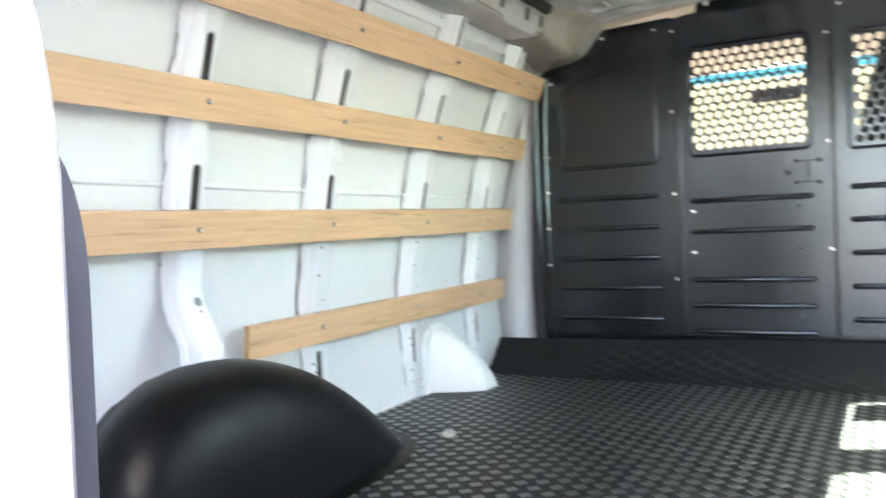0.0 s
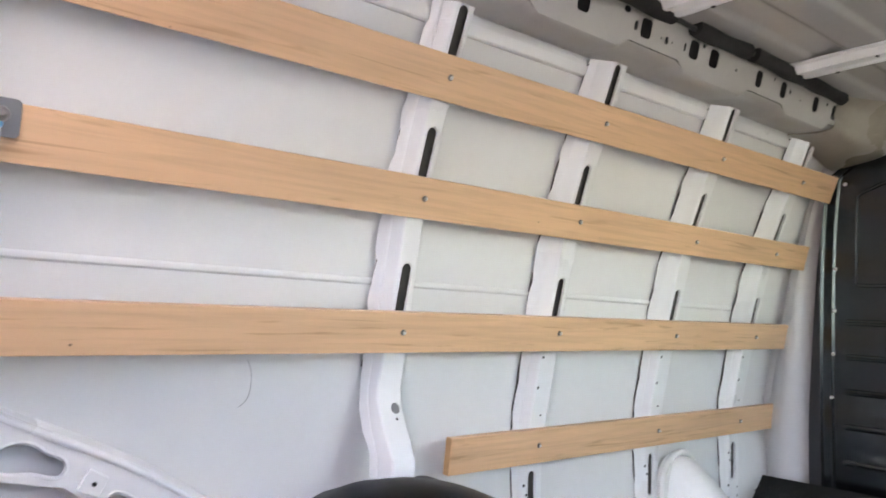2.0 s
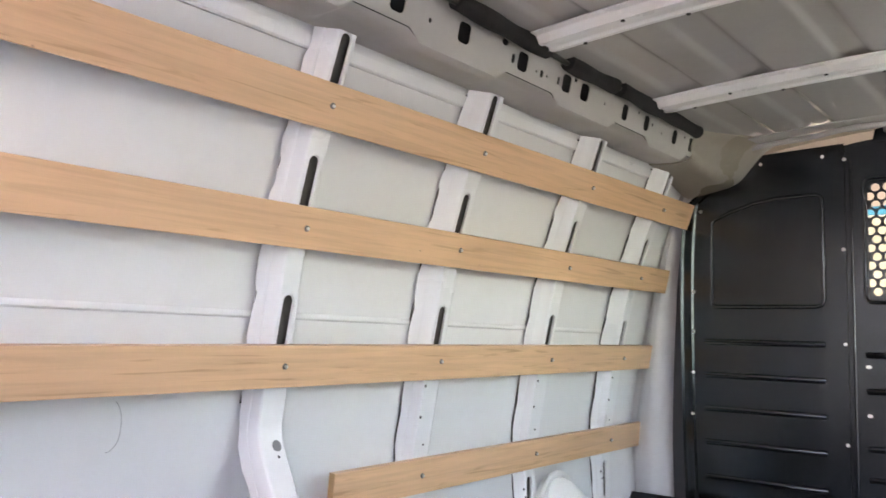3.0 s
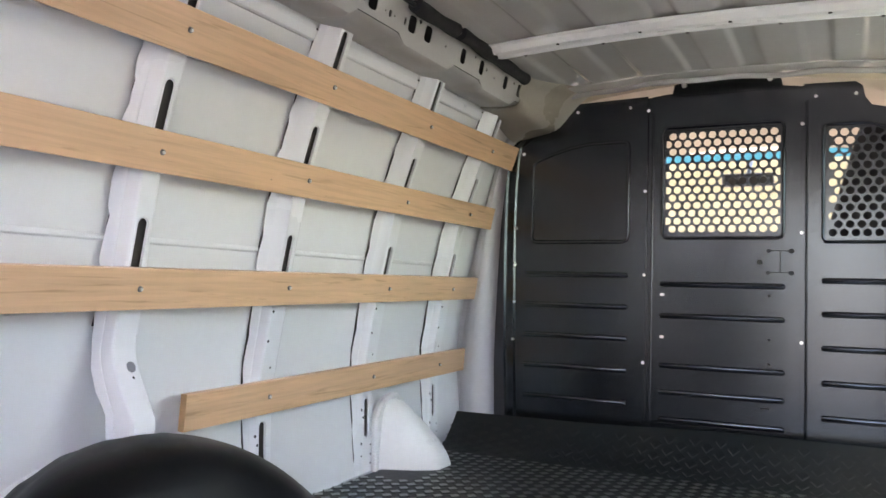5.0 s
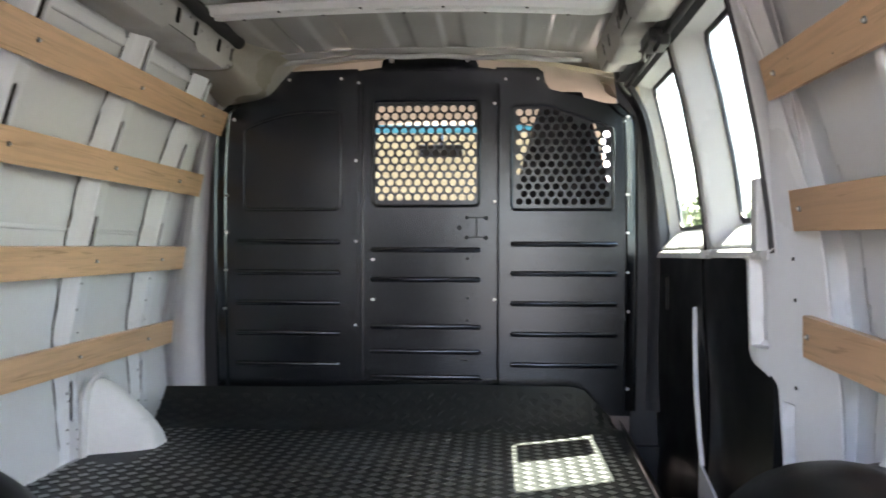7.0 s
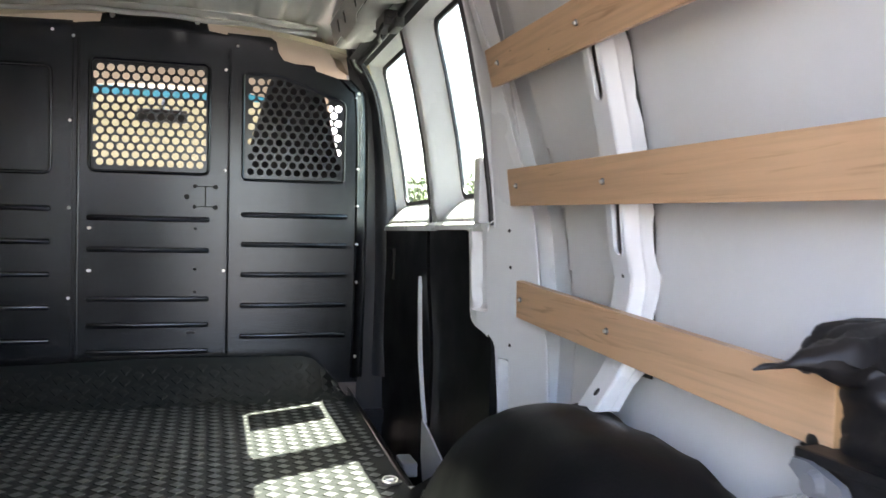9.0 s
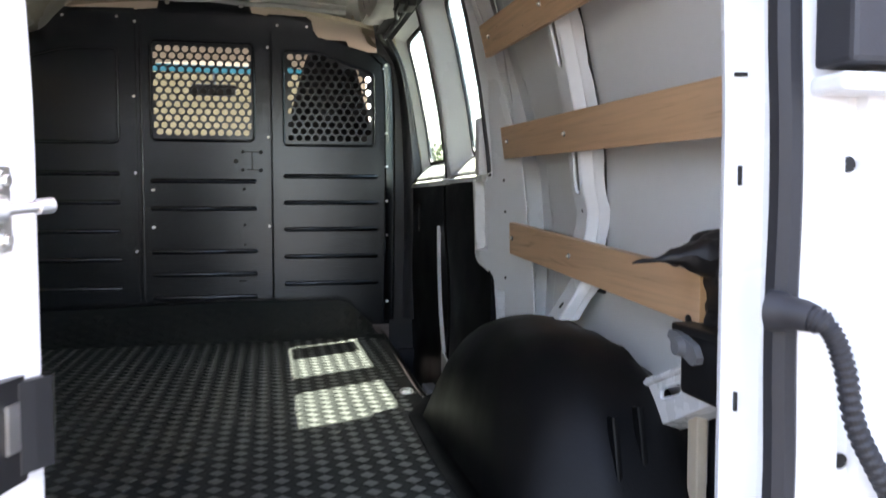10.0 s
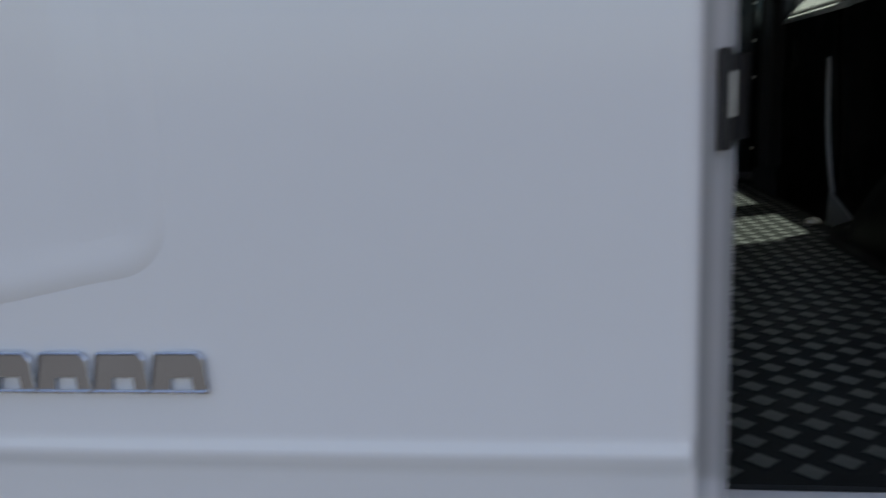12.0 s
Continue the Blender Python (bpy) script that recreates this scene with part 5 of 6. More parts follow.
# ---- side doors: two windowed doors with black lower trim ----
def door_x(z):
    return lerp_table([(0.45, 0.972), (1.0, 0.972), (1.35, 0.964), (1.42, 0.957), (1.60, 0.932), (1.80, 0.892), (2.05, 0.828)], z)
def side_door(y0, y1, w0, w1, i0, i1, label):
    ob = thing("side_door", label, "van door", (0.95, (y0 + y1) / 2, F), "side doors")
    c = ob.location
    lay = lambda off: (lambda u, v, w: Vector((door_x(v) + off + w, u, v)) - c)
    win = rounded(w0, 1.424, w1, 1.968, 0.045)
    win = dense(win, 0.04)
    bm = bmesh.new()
    plate(bm, dense([(y0, 0.42), (y1, 0.42), (y1, 2.06), (y0, 2.06)], 0.05), [win], 0.004, lay(0.035))
    part("outer_skin", bm, OUTER, ob)
    bm = bmesh.new()
    wide = dense(rounded(i0, 1.358, i1, 2.005, 0.05), 0.04)
    plate(bm, dense([(y0 + 0.004, 1.335), (y1 - 0.004, 1.335), (y1 - 0.004, 2.05), (y0 + 0.004, 2.05)], 0.05), [wide], 0.004, lay(-0.052))
    # deep rounded reveal between inner sheet and glass
    rows = []
    for a, b in wide:
        ia, ib = min(max(a, w0), w1), min(max(b, 1.424), 1.968)
        rows.append([bm.verts.new(lay(off)(a + (ia - a) * k, b + (ib - b) * k, 0)) for off, k in ((-0.052, 0.0), (-0.049, 0.10), (-0.038, 0.24), (-0.010, 0.62), (0.012, 0.90), (0.020, 1.0), (0.036, 1.0))])
    for p, q in zip(rows, rows[1:] + rows[:1]):
        for k in range(6):
            bm.faces.new((p[k], p[k + 1], q[k + 1], q[k]))
    part("window_frame", bm, WHITE, ob, "white deep window frame", smooth=True)
    bm = bmesh.new()
    inner = dense(rounded(w0 + 0.012, 1.438, w1 - 0.012, 1.954, 0.04), 0.04)
    plate(bm, dense(rounded(w0 - 0.004, 1.420, w1 + 0.004, 1.972, 0.048), 0.04), [inner], 0.008, lay(0.022))
    part("window_seal", bm, SEAL, ob, "black rubber window seal")
    bm = bmesh.new()
    plate(bm, win, [], 0.004, lay(0.026))
    part("pane", bm, GLASS, ob, "clear window glass")
    # window ledge and black lower trim
    bm = bmesh.new()
    sheet(bm, lambda y, k: Vector((door_x(1.34) - (0.048, 0.060, 0.067, 0.071)[k], y, (1.356, 1.349, 1.343, 1.325)[k])) - c, steps(y0 + 0.004, y1 - 0.004, 6), range(4), (0.004, 0, 0))
    part("ledge", bm, WHITE, ob)
    bm = bmesh.new()
    def trim(y, z):
        if y0 < 1.9:
            y = y + (post_front(z) - 0.012 - y0 - 0.02) * (y1 - 0.02 - y) / (y1 - y0 - 0.04)
        puff = 0.012 * math.sin((y - y0) / (y1 - y0) * math.pi) + 0.006 * math.sin(z * 9 + y * 4)
        return Vector((door_x(z) - 0.058 - puff, y, z)) - c
    sheet(bm, trim, steps(y0 + 0.02, y1 - 0.02, 12), steps(0.44, 1.328, 60), (0.05, 0, 0))
    part("lower_trim", bm, LINER, ob, "black moulded lower door trim", smooth=True)
    return ob
side_door(1.722, 2.322, 1.765, 2.215, 1.745, 2.280, "rear side door, closed, white window frame over black trim")
front_door = side_door(2.325, 3.36, 2.400, 2.985, 2.350, 3.060, "front side door, closed, white window frame over black trim")
bm = bmesh.new()
box(bm, (-0.066, -0.06, 0.44), (-0.045, 0.02, 0.56), 0.008)
part("handle", bm, LINER, front_door, "recessed black handle")
bm = bmesh.new()
plate(bm, dense([(2.72, 1.54), (2.94, 1.54), (2.94, 1.93), (2.72, 1.93)], 0.06), [], 0.0006, lambda u, v, w: Vector((door_x(v) + 0.0245 + w, u, v)) - front_door.location)
part("paper_sheet", bm, PAPER, front_door, "white paper sheet taped to the glass")
# dark seals between the door frames and the post
for nm, y, r in (("post_seal", 1.735, 0.008), ("middle_seal", 2.3235, 0.005)):
    bm = bmesh.new()
    sweep(bm, [Vector((door_x(z) - 0.054, y, z)) - front_door.location for z in steps(1.34, 2.03, 16)], r, 8)
    part(nm, bm, SEAL, front_door, "black rubber door seal", smooth=True)
# white edge of the door seen between the two trims, with its foot
gap = thing("door_edge", "narrow white steel edge between the two side doors", "door edge", (0.9, 2.4, F))
bm = bmesh.new()
pts = smooth_path([(0.890, 2.405, 1.175), (0.887, 2.392, 1.05), (0.886, 2.370, 0.90), (0.886, 2.335, 0.79), (0.886, 2.30, 0.715)], 6)
wid = [0.0025 + 0.0055 * min(1, i / 12) for i in range(len(pts))]
sheet(bm, lambda i, k: Vector((pts[i].x + 0.004 * abs(k - 0.5), pts[i].y + wid[i] * (k - 0.5) * 2, pts[i].z)) - Vector((0.9, 2.4, F)), range(len(pts)), [0, 0.5, 1], (0.012, 0, 0))
part("edge", bm, WHITE, gap, smooth=True)
bm = bmesh.new()
plate(bm, [(2.293, 0.720), (2.312, 0.722), (2.345, 0.60), (2.33, 0.44), (1.98, 0.44), (2.06, 0.640), (2.20, 0.690)], [], 0.006, lambda u, v, w: Vector((0.886 + 0.06 * (0.72 - v) + w, u, v)) - Vector((0.9, 2.4, F)))
part("gusset", bm, WHITE, gap, "white triangular gusset at the foot")
bm = bmesh.new()
box(bm, (-0.045, 0.02, -0.20), (0.005, 0.14, -0.150), 0.008)
part("stop_block", bm, TRIM_GREY, gap, "pale grey stop block")
# ---- rear frame: posts, header, sill ----
def rear_post(side):
    ob = thing("rear_post", "white painted rear door post with a black rubber seal", "door post", (side * 0.76, 0.2, F), "rear posts")
    tagged(ob, kind="structure")
    c = ob.location.copy()
    ob.location = (0.80, 0.22, F + 0.005) if side > 0 else (-0.805, 0.165, F)
    zs = steps(0.66, 2.05, 40)
    lean = lambda z: 0.10 * max(0.0, z - 1.35) ** 1.3
    shift = lambda z: -0.10 * max(0.0, z - 1.5)
    bm = bmesh.new()
    prof = [(0.90, 0.33), (0.80, 0.320), (0.772, 0.302), (0.752, 0.278), (0.739, 0.258), (0.738, 0.249), (0.743, 0.242), (0.755, 0.239), (0.768, 0.236), (0.775, 0.230), (0.777, 0.190), (0.777, 0.165)]
    sheet(bm, lambda z, k: Vector((side * (prof[k][0] + shift(z)), prof[k][1] + lean(z), z)) - c, zs, range(len(prof)))
    part("post", bm, WHITE, ob, smooth=True)
    bm = bmesh.new()
    sheet(bm, lambda z, k: Vector((side * ((0.734, 0.741, 0.775)[k] + shift(z)), (0.258, 0.235, 0.231)[k] + lean(z), z)) - c, steps(0.66, 0.806, 5), range(3), (side * 0.002, -0.004, 0))
    part("lower_cover", bm, WHITE, ob, "separate lower post cover")
    # jamb outside the seal, up to the hinge flange
    bm = bmesh.new()
    jamb = [(0.770, 0.168), (0.790, 0.160), (0.800, 0.152), (0.806, 0.138), (0.806, 0.150), (0.828, 0.150), (0.829, 0.135), (0.86, 0.130), (0.92, 0.130), (0.985, 0.14), (1.01, 0.22)]
    sheet(bm, lambda z, k: Vector((side * (jamb[k][0] + shift(z)), jamb[k][1] + lean(z), z)) - c, zs, range(len(jamb)))
    part("jamb", bm, OUTER, ob, smooth=True)
    bm = bmesh.new()
    sealp = [(0.780, 0.190), (0.760, 0.196), (0.751, 0.186), (0.750, 0.168), (0.758, 0.158), (0.770, 0.158), (0.778, 0.166), (0.780, 0.19)]
    sheet(bm, lambda z, k: Vector((side * (sealp[k][0] + shift(z) + 0.0015 * math.sin(z * 21)), sealp[k][1] + lean(z), z)) - c, zs, range(len(sealp)))
    part("seal", bm, SEAL, ob, "thick black rubber door seal", smooth=True)
    for z in (0.80, 1.033, 1.291, 1.404):
        bm = bmesh.new()
        hx, hz = (0.0018, 0.011) if z < 1.39 else (0.0075, 0.0020)
        box(bm, Vector((side * 0.751 - hx, 0.2370, z - hz)) - c, Vector((side * 0.751 + hx, 0.2405, z + hz)) - c)
        bmesh.ops.translate(bm, verts=bm.verts, vec=(side * shift(z), lean(z), 0))
        part("slot", bm, HOLLOW_SHADE, ob)
    for z in (0.988, 1.30):
        bm = bmesh.new()
        bmesh.ops.create_cone(bm, cap_ends=True, segments=14, radius1=0.0085, radius2=0.0085, depth=0.002, matrix=Matrix.Translation(Vector((side * 0.818, 0.1485 + lean(z), z)) - c) @ Matrix.Rotation(math.pi / 2, 4, "X"))
        part("plug", bm, BLACK, ob, "black rubber plug")
    return ob
rear_post(1)
rear_post(-1)
frame_top = thing("rear_header", "white rear door header", "header", (0, 0.2, 2.06), kind="structure")
bm = bmesh.new()
box(bm, (-0.80, -0.06, -0.12), (0.80, 0.10, 0.09), 0.02)
part("beam", bm, WHITE, frame_top, smooth=True)
sill = thing("rear_sill", "white painted rear sill below the doors", "sill", (0, 0.15, F), kind="structure")
bm = bmesh.new()
box(bm, (-0.98, -0.02, -0.10), (0.98, 0.05, -0.004), 0.012)
part("sill_beam", bm, WHITE, sill)
bm = bmesh.new()
box(bm, (-1.0, -0.20, -0.28), (1.0, 0.0, -0.14), 0.03)
part("bumper", bm, BLACK, sill, "black rear bumper")

# ---- rear doors ----
def door_shell(name, label):
    """A rear door closed in the plane y = 0, hinge at x = 0, free edge at x = 0.80."""
    ob = thing(name, label, "van door", (0, 0, 0), "rear doors")
    lean = lambda z: -0.15 * max(0.0, z - 1.32)
    zs = [0.40, 0.46, 0.55, 0.65, 0.75, 0.795, 0.804, 0.812, 0.818, 0.824, 0.832, 0.95] + steps(1.0, 2.02, 24)
    def crease(z):
        return 0.005 * math.exp(-((z - 0.814) / 0.008) ** 2)
    prof = [(-0.02, 0.035), (-0.015, 0.010), (0.0, 0.0), (0.3, -0.004), (0.6, -0.003), (0.765, 0.0), (0.7755, 0.002), (0.7805, 0.0075), (0.7835, 0.016), (0.791, 0.042), (0.800, 0.066), (0.812, 0.093), (0.829, 0.120), (0.8285, 0.126), (0.821, 0.134), (0.808, 0.1410), (0.60, 0.142), (0.05, 0.142), (0.0, 0.12), (-0.02, 0.035)]
    bm = bmesh.new()
    sheet(bm, lambda z, k: (prof[k][0], prof[k][1] + lean(z) - (crease(z) if 2 <= k <= 6 else 0), z), zs, range(len(prof)))
    return ob, bm, lean

# left door, closed
left_door, bm, lean = door_shell("rear_door", "white rear door, closed, with chrome lettering blocks")
shell = part("shell", bm, OUTER, left_door, "glossy white outer skin", smooth=True)
left_door.location = (-0.733, -0.01, 0.012)
# plate pocket: a rounded recess with a raised rim
bm = bmesh.new()
loop = dense([(x, z - 0.16 * max(0.0, 0.36 - x) * max(0.0, min(1.0, (1.25 - z) / 0.2))) for x, z in rounded(0.02, 0.982, 0.355, 1.32, 0.030, 8)], 0.05)
rows = []
for k, (x, z) in enumerate(loop):
    (xa, za), (xb, zb) = loop[k - 1], loop[(k + 1) % len(loop)]
    d = Vector((xb - xa, zb - za)).normalized()
    nv = Vector((-d.y, d.x))
    rows.append([bm.verts.new((x + nv.x * a, -0.0035 + b + lean(z), z + nv.y * a)) for a, b in ((-0.016, 0.0005), (-0.010, -0.0016), (-0.002, -0.0026), (0.008, -0.0022), (0.022, -0.0004))])
for a, b in zip(rows, rows[1:] + rows[:1]):
    for k in range(4):
        bm.faces.new((a[k], b[k], b[k + 1], a[k + 1]))
bm.faces.new([r[4] for r in rows])
part("plate_pocket", bm, OUTER, left_door, "shallow pressed pocket", smooth=True)
# six slanted chrome blocks with raised rims, each cut by a notch
for k in range(6):
    x, z0, z1 = 0.1140 + 0.0510 * k, 0.868, 0.901
    slope = 0.004
    loop = [(x - 0.023 - slope, z0), (x + 0.0225, z0), (x + 0.021, z1 - 0.006), (x + 0.016, z1), (x - 0.020, z1)]
    notch = [(x - 0.010, z0), (x + 0.010, z0), (x + 0.009, z0 + 0.012), (x - 0.009, z0 + 0.012)]
    bm = bmesh.new()
    plate(bm, loop[:1] + [notch[0], notch[3], notch[2], notch[1]] + loop[1:], [], 0.004, lambda u, v, w: Vector((u, -0.0040 - w, v)))
    block = part("badge_block", bm, CHROME, left_door, "chrome badge block")
    bm = bmesh.new()
    edge_line = [Vector((u, -0.0082, v)) for u, v in loop]
    sweep(bm, [p for p in edge_line + edge_line[:2]], 0.0016, 6, cap=False)
    part("badge_rim", bm, CHROME_BRIGHT, block, "polished rim", smooth=True)
# inner trim, striker pin and latch on the free edge
bm = bmesh.new()
trim_out = [(0.03, 0.72), (0.780, 0.72), (0.790, 0.76), (0.792, 1.225)] + [(0.742 + 0.050 * math.cos(a), 1.235 + 0.096 * math.sin(a)) for a in steps(0.1, 1.57, 8)] + [(0.03, 1.331)]
plate(bm, trim_out, [], 0.028, lambda u, v, w: Vector((u, 0.142 + w, v)))
part("inner_trim", bm, DOOR_TRIM, left_door, "dark slate inner trim")
pin = part("striker_plate", plate(bmesh.new(), [(0.8020, 0.0630), (0.8095, 0.0640), (0.8195, 0.0940), (0.8120, 0.0950)], [], 0.062, lambda u, v, w: Vector((u, v, 1.218 + w))), STEEL, left_door, "zinc striker plate")
for z in (1.227, 1.270):
    screw(pin, (0.8165, 0.083, z), (1, -0.24, 0), 0.008, "bolt")
bm = bmesh.new()
sweep(bm, [(0.806, 0.068, 1.249), (0.819, 0.079, 1.249), (0.8195, 0.0795, 1.249), (0.836, 0.097, 1.251), (0.8365, 0.098, 1.251), (0.844, 0.107, 1.252)], [0.012, 0.010, 0.0042, 0.0042, 0.0062, 0.0062], 12)
part("pin", bm, STEEL, pin, smooth=True)
bm = bmesh.new()
plate(bm, [(0.8040, 0.0690), (0.8125, 0.0670), (0.8230, 0.1020), (0.8140, 0.1050)], [], 0.080, lambda u, v, w: Vector((u, v, 1.044 + w)))
latch = part("latch_base", bm, BLACK, left_door, "black plastic latch")
bm = bmesh.new()
plate(bm, [(0.8125, 0.0930), (0.8215, 0.0940), (0.8295, 0.1050), (0.8380, 0.1190), (0.8375, 0.1280), (0.8245, 0.1280)], [], 0.070, lambda u, v, w: Vector((u, v, 1.050 + w)))
part("latch_case", bm, BLACK, latch)
bm = bmesh.new()
plate(bm, [(0.8150, 0.0780), (0.8185, 0.0770), (0.8225, 0.0900), (0.8195, 0.0920)], [], 0.036, lambda u, v, w: Vector((u, v, 1.070 + w)))
part("latch_tongue", bm, STEEL, latch, "steel latch tongue")

# right door, swung open beside the van
right_door, bm, lean = door_shell("rear_door", "white rear door, swung wide open, pressed inner panel")
part("shell", bm, OUTER, right_door, "glossy white outer skin", smooth=True)
bm = bmesh.new()
plate(bm, dense(rounded(0.05, 0.50, 0.77, 1.335, 0.04), 0.1), [], 0.012, lambda u, v, w: Vector((u, 0.142 + w, v)))
part("inner_panel", bm, WHITE, right_door, "white inner panel")
right_door.matrix_basis = Matrix.Translation((0.915, 0.135, 0)) @ Matrix.Rotation(radians(-78), 4, "Z") @ Matrix.Diagonal((1, -1, 1, 1)) @ Matrix.Translation((0, -0.142, 0))

# tail lamp on the jamb beside the open door
lamp = thing("tail_lamp", "dark tail lamp housing with a red lens on the rear corner", "tail lamp", (0.855, 0.16, 1.400))
bm = bmesh.new()
box(bm, (-0.040, -0.048, 0.0), (0.037, 0.010, 0.46), 0.006)
part("housing", bm, DARK_TRIM, lamp, "dark grey lamp housing")
bm = bmesh.new()
box(bm, (0.0375, -0.055, -0.006), (0.056, 0.008, 0.46), 0.005)
part("lens", bm, LENS_RED, lamp, "red lamp lens")
bm = bmesh.new()
box(bm, (-0.042, -0.040, -0.026), (0.056, 0.012, -0.007), 0.005)
part("ledge", bm, WHITE, lamp, "white stepped ledge under the lamp")

# corrugated hose for the door wiring
hose = thing("wiring_hose", "black corrugated rubber hose from post to open door", "hose", (0.81, 0.16, 1.155))
bm = bmesh.new()
pts = smooth_path([(-0.022, 0.02, -0.002), (-0.010, -0.015, -0.004), (0.004, -0.030, -0.018), (0.016, -0.036, -0.055), (0.030, -0.035, -0.110), (0.062, -0.032, -0.165), (0.104, -0.025, -0.225), (0.150, -0.01, -0.29)], 24)
sweep(bm, pts, [0.0098 + (0.0013 if i % 4 < 2 else -0.0008) + (0.003 if i < 40 else 0) for i in range(len(pts))], 16)
part("sleeve", bm, SEAL, hose, smooth=False)
bm = bmesh.new()
sweep(bm, [pts[0] + Vector((-0.004, 0.004, 0)), pts[6], pts[12], pts[20], pts[27]], [0.022, 0.021, 0.017, 0.016, 0.0145], 18)
part("cuff", bm, SEAL, hose, "smooth rubber cuff", smooth=True)

# ---- jack bag strapped behind the rear post ----
bag = thing("jack_bag", "black vinyl tool bag with a tied corner on the jack case", "bag", (0.975, 0.58, 0.965))
bm = bmesh.new()
def bagf(a, h):
    """A slack bag: squarish in plan, gathered over the top, creased all over."""
    ang = 2 * math.pi * a
    sq = lambda v: math.copysign(abs(v) ** 0.55, v)
    top = 1.0 if h < 0.72 else math.sqrt(max(0.0, 1 - ((h - 0.72) / 0.28) ** 2))
    x, y = 0.062 * sq(math.cos(ang)) * top * (1 + 0.10 * h), 0.105 * sq(math.sin(ang)) * top
    p = Vector((x + 0.045, y, 0.088 + 0.172 * h))
    d = Vector((math.cos(ang), math.sin(ang), 0.25))
    crease = noise.noise(p * 22) * 0.013 + abs(noise.noise(p * 38 + Vector((5, 2, 1)))) * 0.013 + 0.013 * (abs(math.sin(ang * 6 + 3.0 * noise.noise(p * 9))) ** 0.6) * (1 - 0.3 * h)
    return p + d * crease
sheet(bm, bagf, steps(0, 1, 80), steps(0, 1, 36))
part("bag", bm, CLOTH, bag, smooth=True)
bm = bmesh.new()
def tailf(a, k):
    ang = 2 * math.pi * a
    r = lerp_table([(0, 0.054), (0.25, 0.050), (0.48, 0.038), (0.64, 0.021), (0.74, 0.010), (0.82, 0.005), (0.93, 0.008), (1, 0.002)], k)
    c = Vector((0.040 - 0.195 * k, -0.01 + 0.02 * k, 0.208 + 0.012 * math.sin(k * 2.6) - 0.008 * k))
    p = c + Vector((0, r * 0.9 * math.cos(ang), r * (0.75 - 0.2 * k) * math.sin(ang) - 0.10 * r * (1 - k)))
    return p + Vector((0, 0.4, 1)) * (noise.noise(p * 45) * 0.30 * r + 0.12 * r * abs(math.sin(4 * ang + 7 * k)))
sheet(bm, tailf, steps(0, 1, 28), steps(0, 1, 26))
part("tied_corner", bm, CLOTH, bag, smooth=True)
bm = bmesh.new()
box(bm, (-0.062, -0.14, -0.005), (0.06, 0.032, 0.100), 0.010)
box(bm, (-0.070, -0.145, 0.094), (0.06, 0.045, 0.108), 0.004)
part("jack_case", bm, BLACK, bag, "black jack case")
bm = bmesh.new()
plate(bm, [(0.043, 0.086), (0.036, 0.097), (0.012, 0.098), (-0.038, 0.083), (-0.050, 0.066), (-0.046, 0.056), (-0.033, 0.052), (0.018, 0.070)], [], 0.012, lambda u, v, w: Vector((-0.066 - w, u, v)))
knob = part("wing_nut", bm, CONNECTOR, bag, "grey plastic wing nut")
bm = bmesh.new()
bmesh.ops.create_cone(bm, cap_ends=True, segments=16, radius1=0.017, radius2=0.013, depth=0.014, matrix=Matrix.Translation((-0.082, -0.002, 0.076)) @ Matrix.Rotation(-math.pi / 2, 4, "Y"))
part("hub", bm, CONNECTOR, knob)
bm = bmesh.new()
box(bm, (-0.035, 0.02, -0.20), (-0.015, 0.05, 0.0), 0.003)
part("strap_post", bm, BEIGE, bag, "pale strap post")
bm = bmesh.new()
box(bm, (0.0, -0.05, -0.26), (0.07, 0.05, 0.0), 0.01)
part("jack_handle", bm, BLACK, bag)

# wiring plug hanging over the slat end
plug = thing("wiring_plug", "grey wiring connector with coloured wires hanging by the post", "connector", (-0.848, 0.353, 1.563))
bm = bmesh.new()
box(bm, (-0.008, -0.014, -0.002), (0.008, 0.014, 0.036), 0.003)
part("plug_body", bm, CONNECTOR_PALE, plug, "pale grey upper connector half")
bm = bmesh.new()
box(bm, (-0.009, -0.012, -0.036), (0.009, 0.012, -0.004), 0.003)
box(bm, (-0.010, -0.013, -0.014), (0.010, 0.013, -0.009), 0.001)
box(bm, (-0.010, -0.013, -0.026), (0.010, 0.013, -0.021), 0.001)
box(bm, (-0.004, -0.015, -0.042), (0.004, -0.012, -0.010), 0.001)
box(bm, (-0.004, 0.012, -0.042), (0.004, 0.015, -0.010), 0.001)
part("socket", bm, CONNECTOR, plug, "darker grey lower connector half")
for y0 in (-0.014, 0.012):
    bm = bmesh.new()
    box(bm, (-0.007, y0 - 0.003, 0.026), (0.009, y0 + 0.004, 0.040), 0.0015)
    part("clip", bm, CLIP_BLUE, plug, "blue clip")
bm = bmesh.new()
box(bm, (-0.0095, -0.010, -0.004), (0.0095, 0.010, 0.002), 0.0015)
part("lock", bm, CLIP_RED, plug, "red lock")
for k in range(5):
    bm = bmesh.new()
    o = 0.0045 * (k - 2)
    sweep(bm, smooth_path([(0.010, 0.6 * o, 0.004), (0.012, o * 0.8, 0.030), (0.014, o * 1.2 - 0.004, 0.052), (0.006, o * 0.5 - 0.012, 0.076)], 6), 0.0011, 6)
    part("wire", bm, WIRES[k % 3], plug, smooth=True)
    bm = bmesh.new()
    sweep(bm, smooth_path([(0.0, 0.4 * o, -0.034), (0.003, 0.6 * o, -0.046), (0.0, 0.3 * o - 0.003, -0.060)], 5), 0.0011, 6)
    part("wire", bm, WIRES[(k + 1) % 3], plug, smooth=True)
random.seed(41)
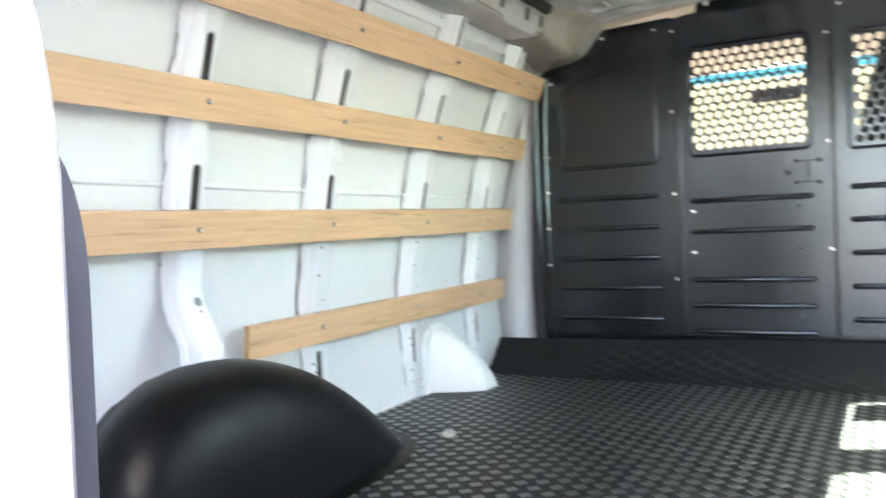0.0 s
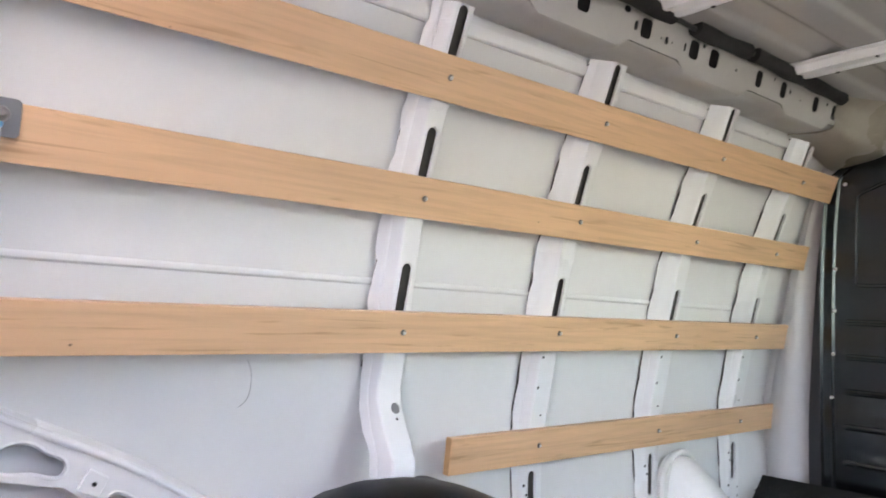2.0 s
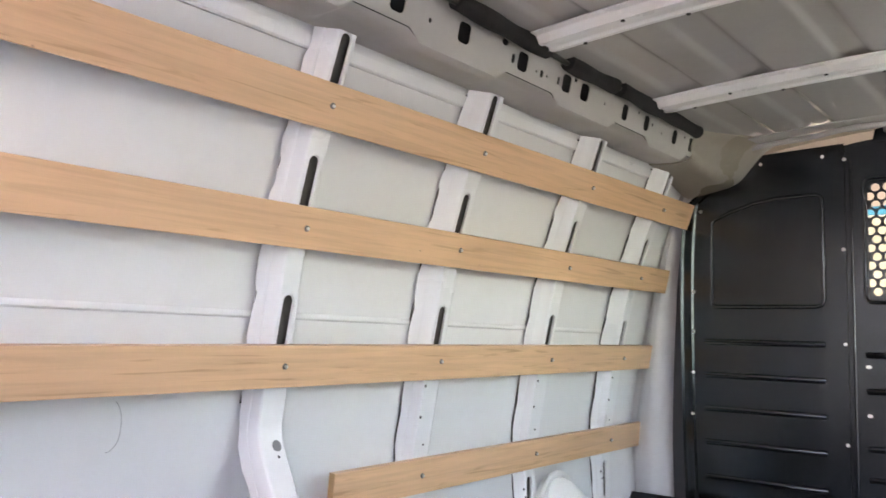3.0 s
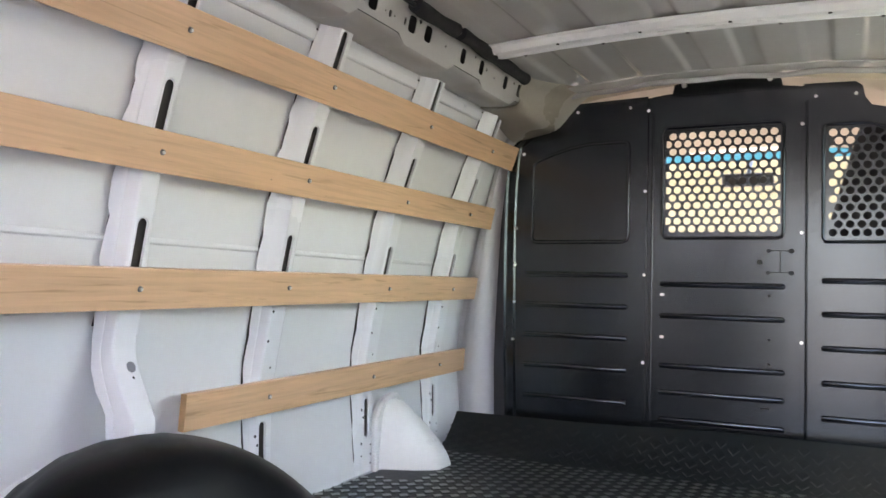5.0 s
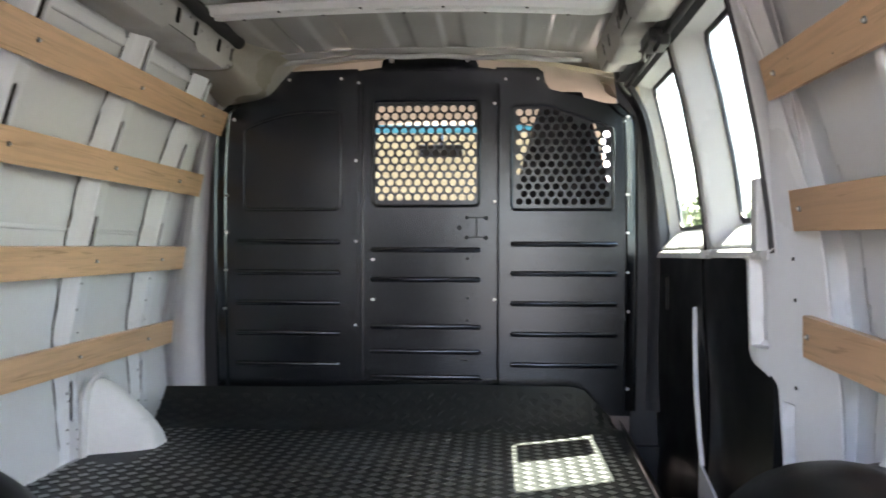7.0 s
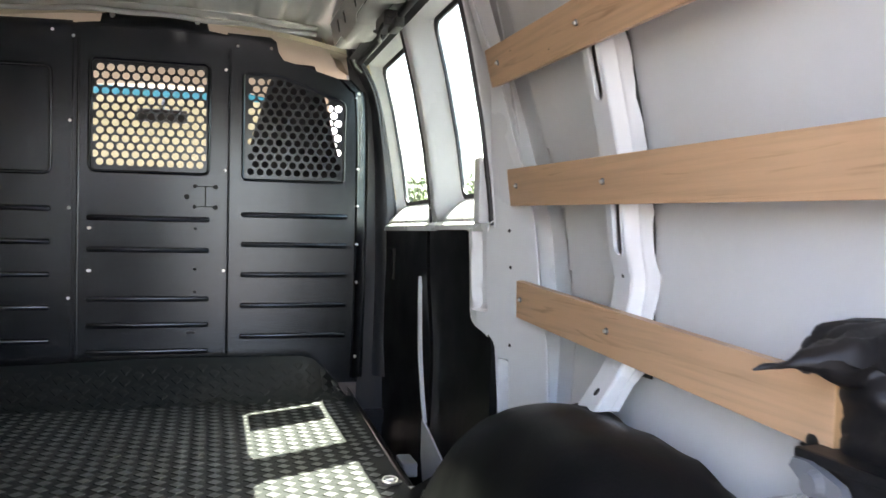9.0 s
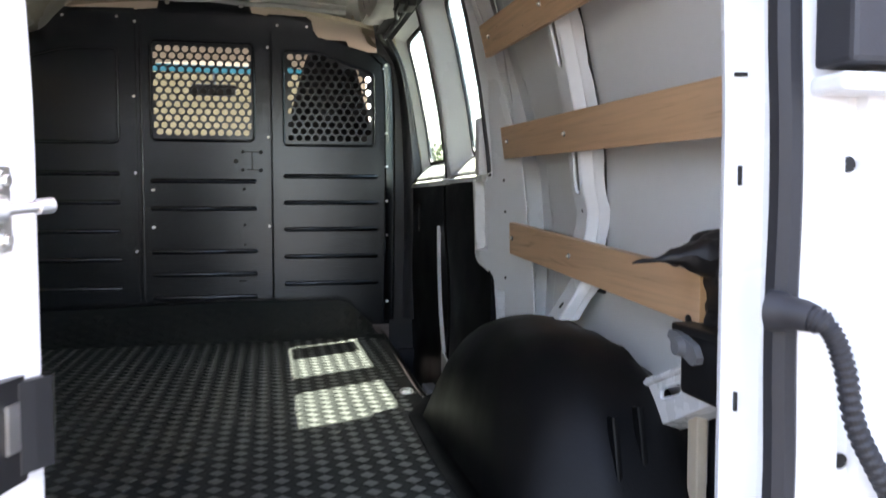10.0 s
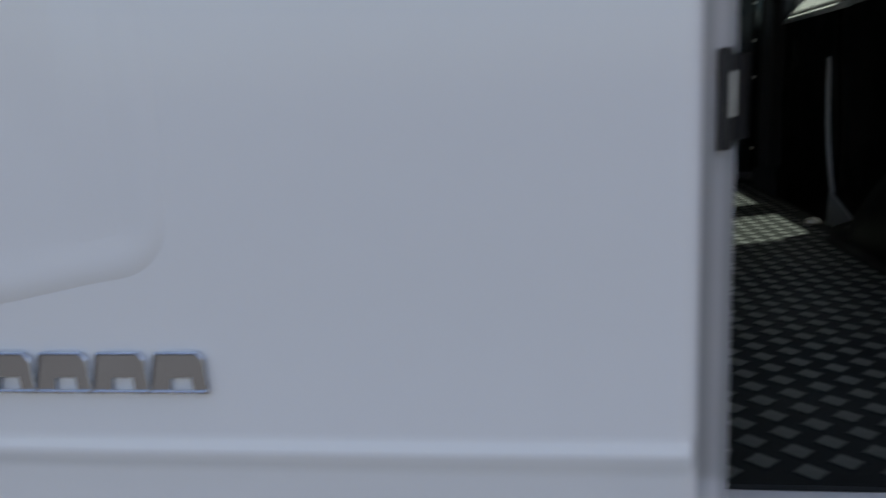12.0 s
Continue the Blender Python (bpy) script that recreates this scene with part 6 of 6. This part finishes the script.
looms = ([(0.006, -0.010, 0.070), (0.006, -0.019, 0.090), (0.004, -0.030, 0.110), (0.0, -0.048, 0.130), (-0.006, -0.085, 0.146)],
         [(0.0, -0.002, -0.054), (0.002, -0.008, -0.070), (0.004, -0.026, -0.092), (0.002, -0.055, -0.104), (-0.004, -0.090, -0.104)],
         [(0.0, -0.060, 0.150), (0.010, -0.050, 0.128), (0.006, -0.058, 0.112), (0.0, -0.072, 0.122), (-0.004, -0.080, 0.150)])
for path in looms:
    # each loom is a few thin cables wound about one another
    for k in range(3):
        bm = bmesh.new()
        pts = smooth_path(path, 8)
        twist = [Vector((0.0030 * math.cos(0.42 * i + 2.1 * k), 0.0030 * math.sin(0.42 * i + 2.1 * k), 0.0012 * math.sin(0.9 * i + k))) for i in range(len(pts))]
        sweep(bm, [p + d for p, d in zip(pts, twist)], 0.0026, 7)
        part("loom", bm, BLACK, plug, "black taped cable", smooth=True)
bm = bmesh.new()
box(bm, (-0.004, -0.050, 0.114), (0.010, -0.034, 0.128), 0.003, Matrix.Rotation(radians(6), 4, "X"))
part("tape", bm, BLACK, plug, "wrap of black tape")
# cable along the post
bm = bmesh.new()
sweep(bm, smooth_path([(-0.004, -0.090, -0.104), (0.0, -0.074, -0.16), (0.002, -0.070, -0.22), (0.0, -0.072, -0.30)], 8), 0.0035, 7)
part("cable", bm, BLACK, plug, "black cable down the post", smooth=True)
plug.scale = (0.86, 0.86, 0.86)

# ---- cab beyond the partition ----
cab = thing("cab", "beige-lined cab seen through the perforated windows", "cab", (0, 3.8, 0.6), kind="structure")
bm = bmesh.new()
sheet(bm, lambda x, y: (x, y, 1.50 - 0.10 * (x / 0.8) ** 2 - (0.05 * max(0.0, y - 0.1) / 0.35)), steps(-0.82, 0.82, 16), steps(-0.79, 0.42, 8), (0, 0, 0.02))
part("headliner", bm, BEIGE, cab, "beige headliner", smooth=True)
for side in (-1, 1):
    bm = bmesh.new()
    box(bm, (side * 0.95 - 0.03, -0.55, -0.1), (side * 0.95 + 0.03, 0.95, 0.85), 0.02)
    part("cab_side", bm, DARK_TRIM, cab)
    bm = bmesh.new()
    sweep(bm, [(side * 0.80, 0.40, 1.42), (side * 0.93, 0.98, 0.85)], 0.035, 8)
    part("front_post", bm, BEIGE, cab)
    bm = bmesh.new()
    sheet(bm, lambda y, k: (side * (0.93 - 0.14 * k), y, 0.85 + 0.6 * k), [-0.79, -0.55], steps(0, 1, 4), (side * 0.02, 0, 0))
    part("centre_post", bm, BEIGE, cab)
bm = bmesh.new()
box(bm, (-0.92, 0.62, 0.1), (0.92, 1.1, 0.83), 0.05)
part("dashboard", bm, DARK_TRIM, cab)
bm = bmesh.new()
box(bm, (-0.95, -0.79, -0.05), (0.95, 1.0, 0.0))
part("cab_floor", bm, DARK_TRIM, cab)
shield = lambda k: Vector((0, 0.42 + 0.62 * k, 1.43 - 0.58 * k))
for nm, a, b, mt, lb in (("windscreen", 0.06, 1.0, SCREEN, "clear windscreen glass"), ("shade_band", 0.0, 0.06, TINTED, "blue shade band of the windscreen")):
    bm = bmesh.new()
    sheet(bm, lambda x, k: shield(k) + Vector((x * (0.82 + 0.12 * k), -0.08 * x * x, 0)), steps(-1, 1, 10), [a, b], (0, 0.005, 0.004))
    part(nm, bm, mt, cab, lb, smooth=True).visible_shadow = False
mirror = thing("rear_view_mirror", "black interior mirror hanging in front of the windscreen", "mirror", (-0.01, 4.02, 1.868))
bm = bmesh.new()
box(bm, (-0.118, -0.012, -0.032), (0.118, 0.012, 0.032), 0.011)
part("housing", bm, BLACK, mirror)
bm = bmesh.new()
sweep(bm, [(0, 0.01, 0.02), (0, 0.08, 0.07), (0, 0.16, 0.11)], 0.009, 8)
part("stem", bm, BLACK, mirror)

def bucket_seat(x, y):
    ob = thing("seat", "dark fabric high-back seat in the cab", "seat", (x, y, 0.62), "cab seats")
    bm = bmesh.new()
    def back(a, k):
        z = 0.35 + 1.02 * k
        w = lerp_table([(0, 0.26), (0.45, 0.255), (0.53, 0.222), (0.96, 0.098), (1, 0.075)], k)
        ang = 2 * math.pi * a
        return Vector((w * math.copysign(abs(math.cos(ang)) ** 0.5, math.cos(ang)), 0.07 * (1 - 0.4 * k) * math.copysign(abs(math.sin(ang)) ** 0.7, math.sin(ang)) - 0.16 * k, z))
    sheet(bm, back, steps(0, 1, 28), steps(0, 1, 12))
    top = [back(a, 1.0) for a in steps(0, 1, 28)[:-1]]
    bm.faces.new([bm.verts.new(p) for p in top])
    part("backrest", bm, SEAT, ob, smooth=True)
    bm = bmesh.new()
    box(bm, (-0.26, -0.05, 0.2), (0.26, 0.48, 0.38), 0.05)
    part("cushion", bm, SEAT, ob)
    bm = bmesh.new()
    box(bm, (-0.2, 0.0, 0.0), (0.2, 0.42, 0.2), 0.02)
    part("base", bm, DARK_TRIM, ob)
bucket_seat(0.555, 3.34)
bucket_seat(-0.50, 3.34)
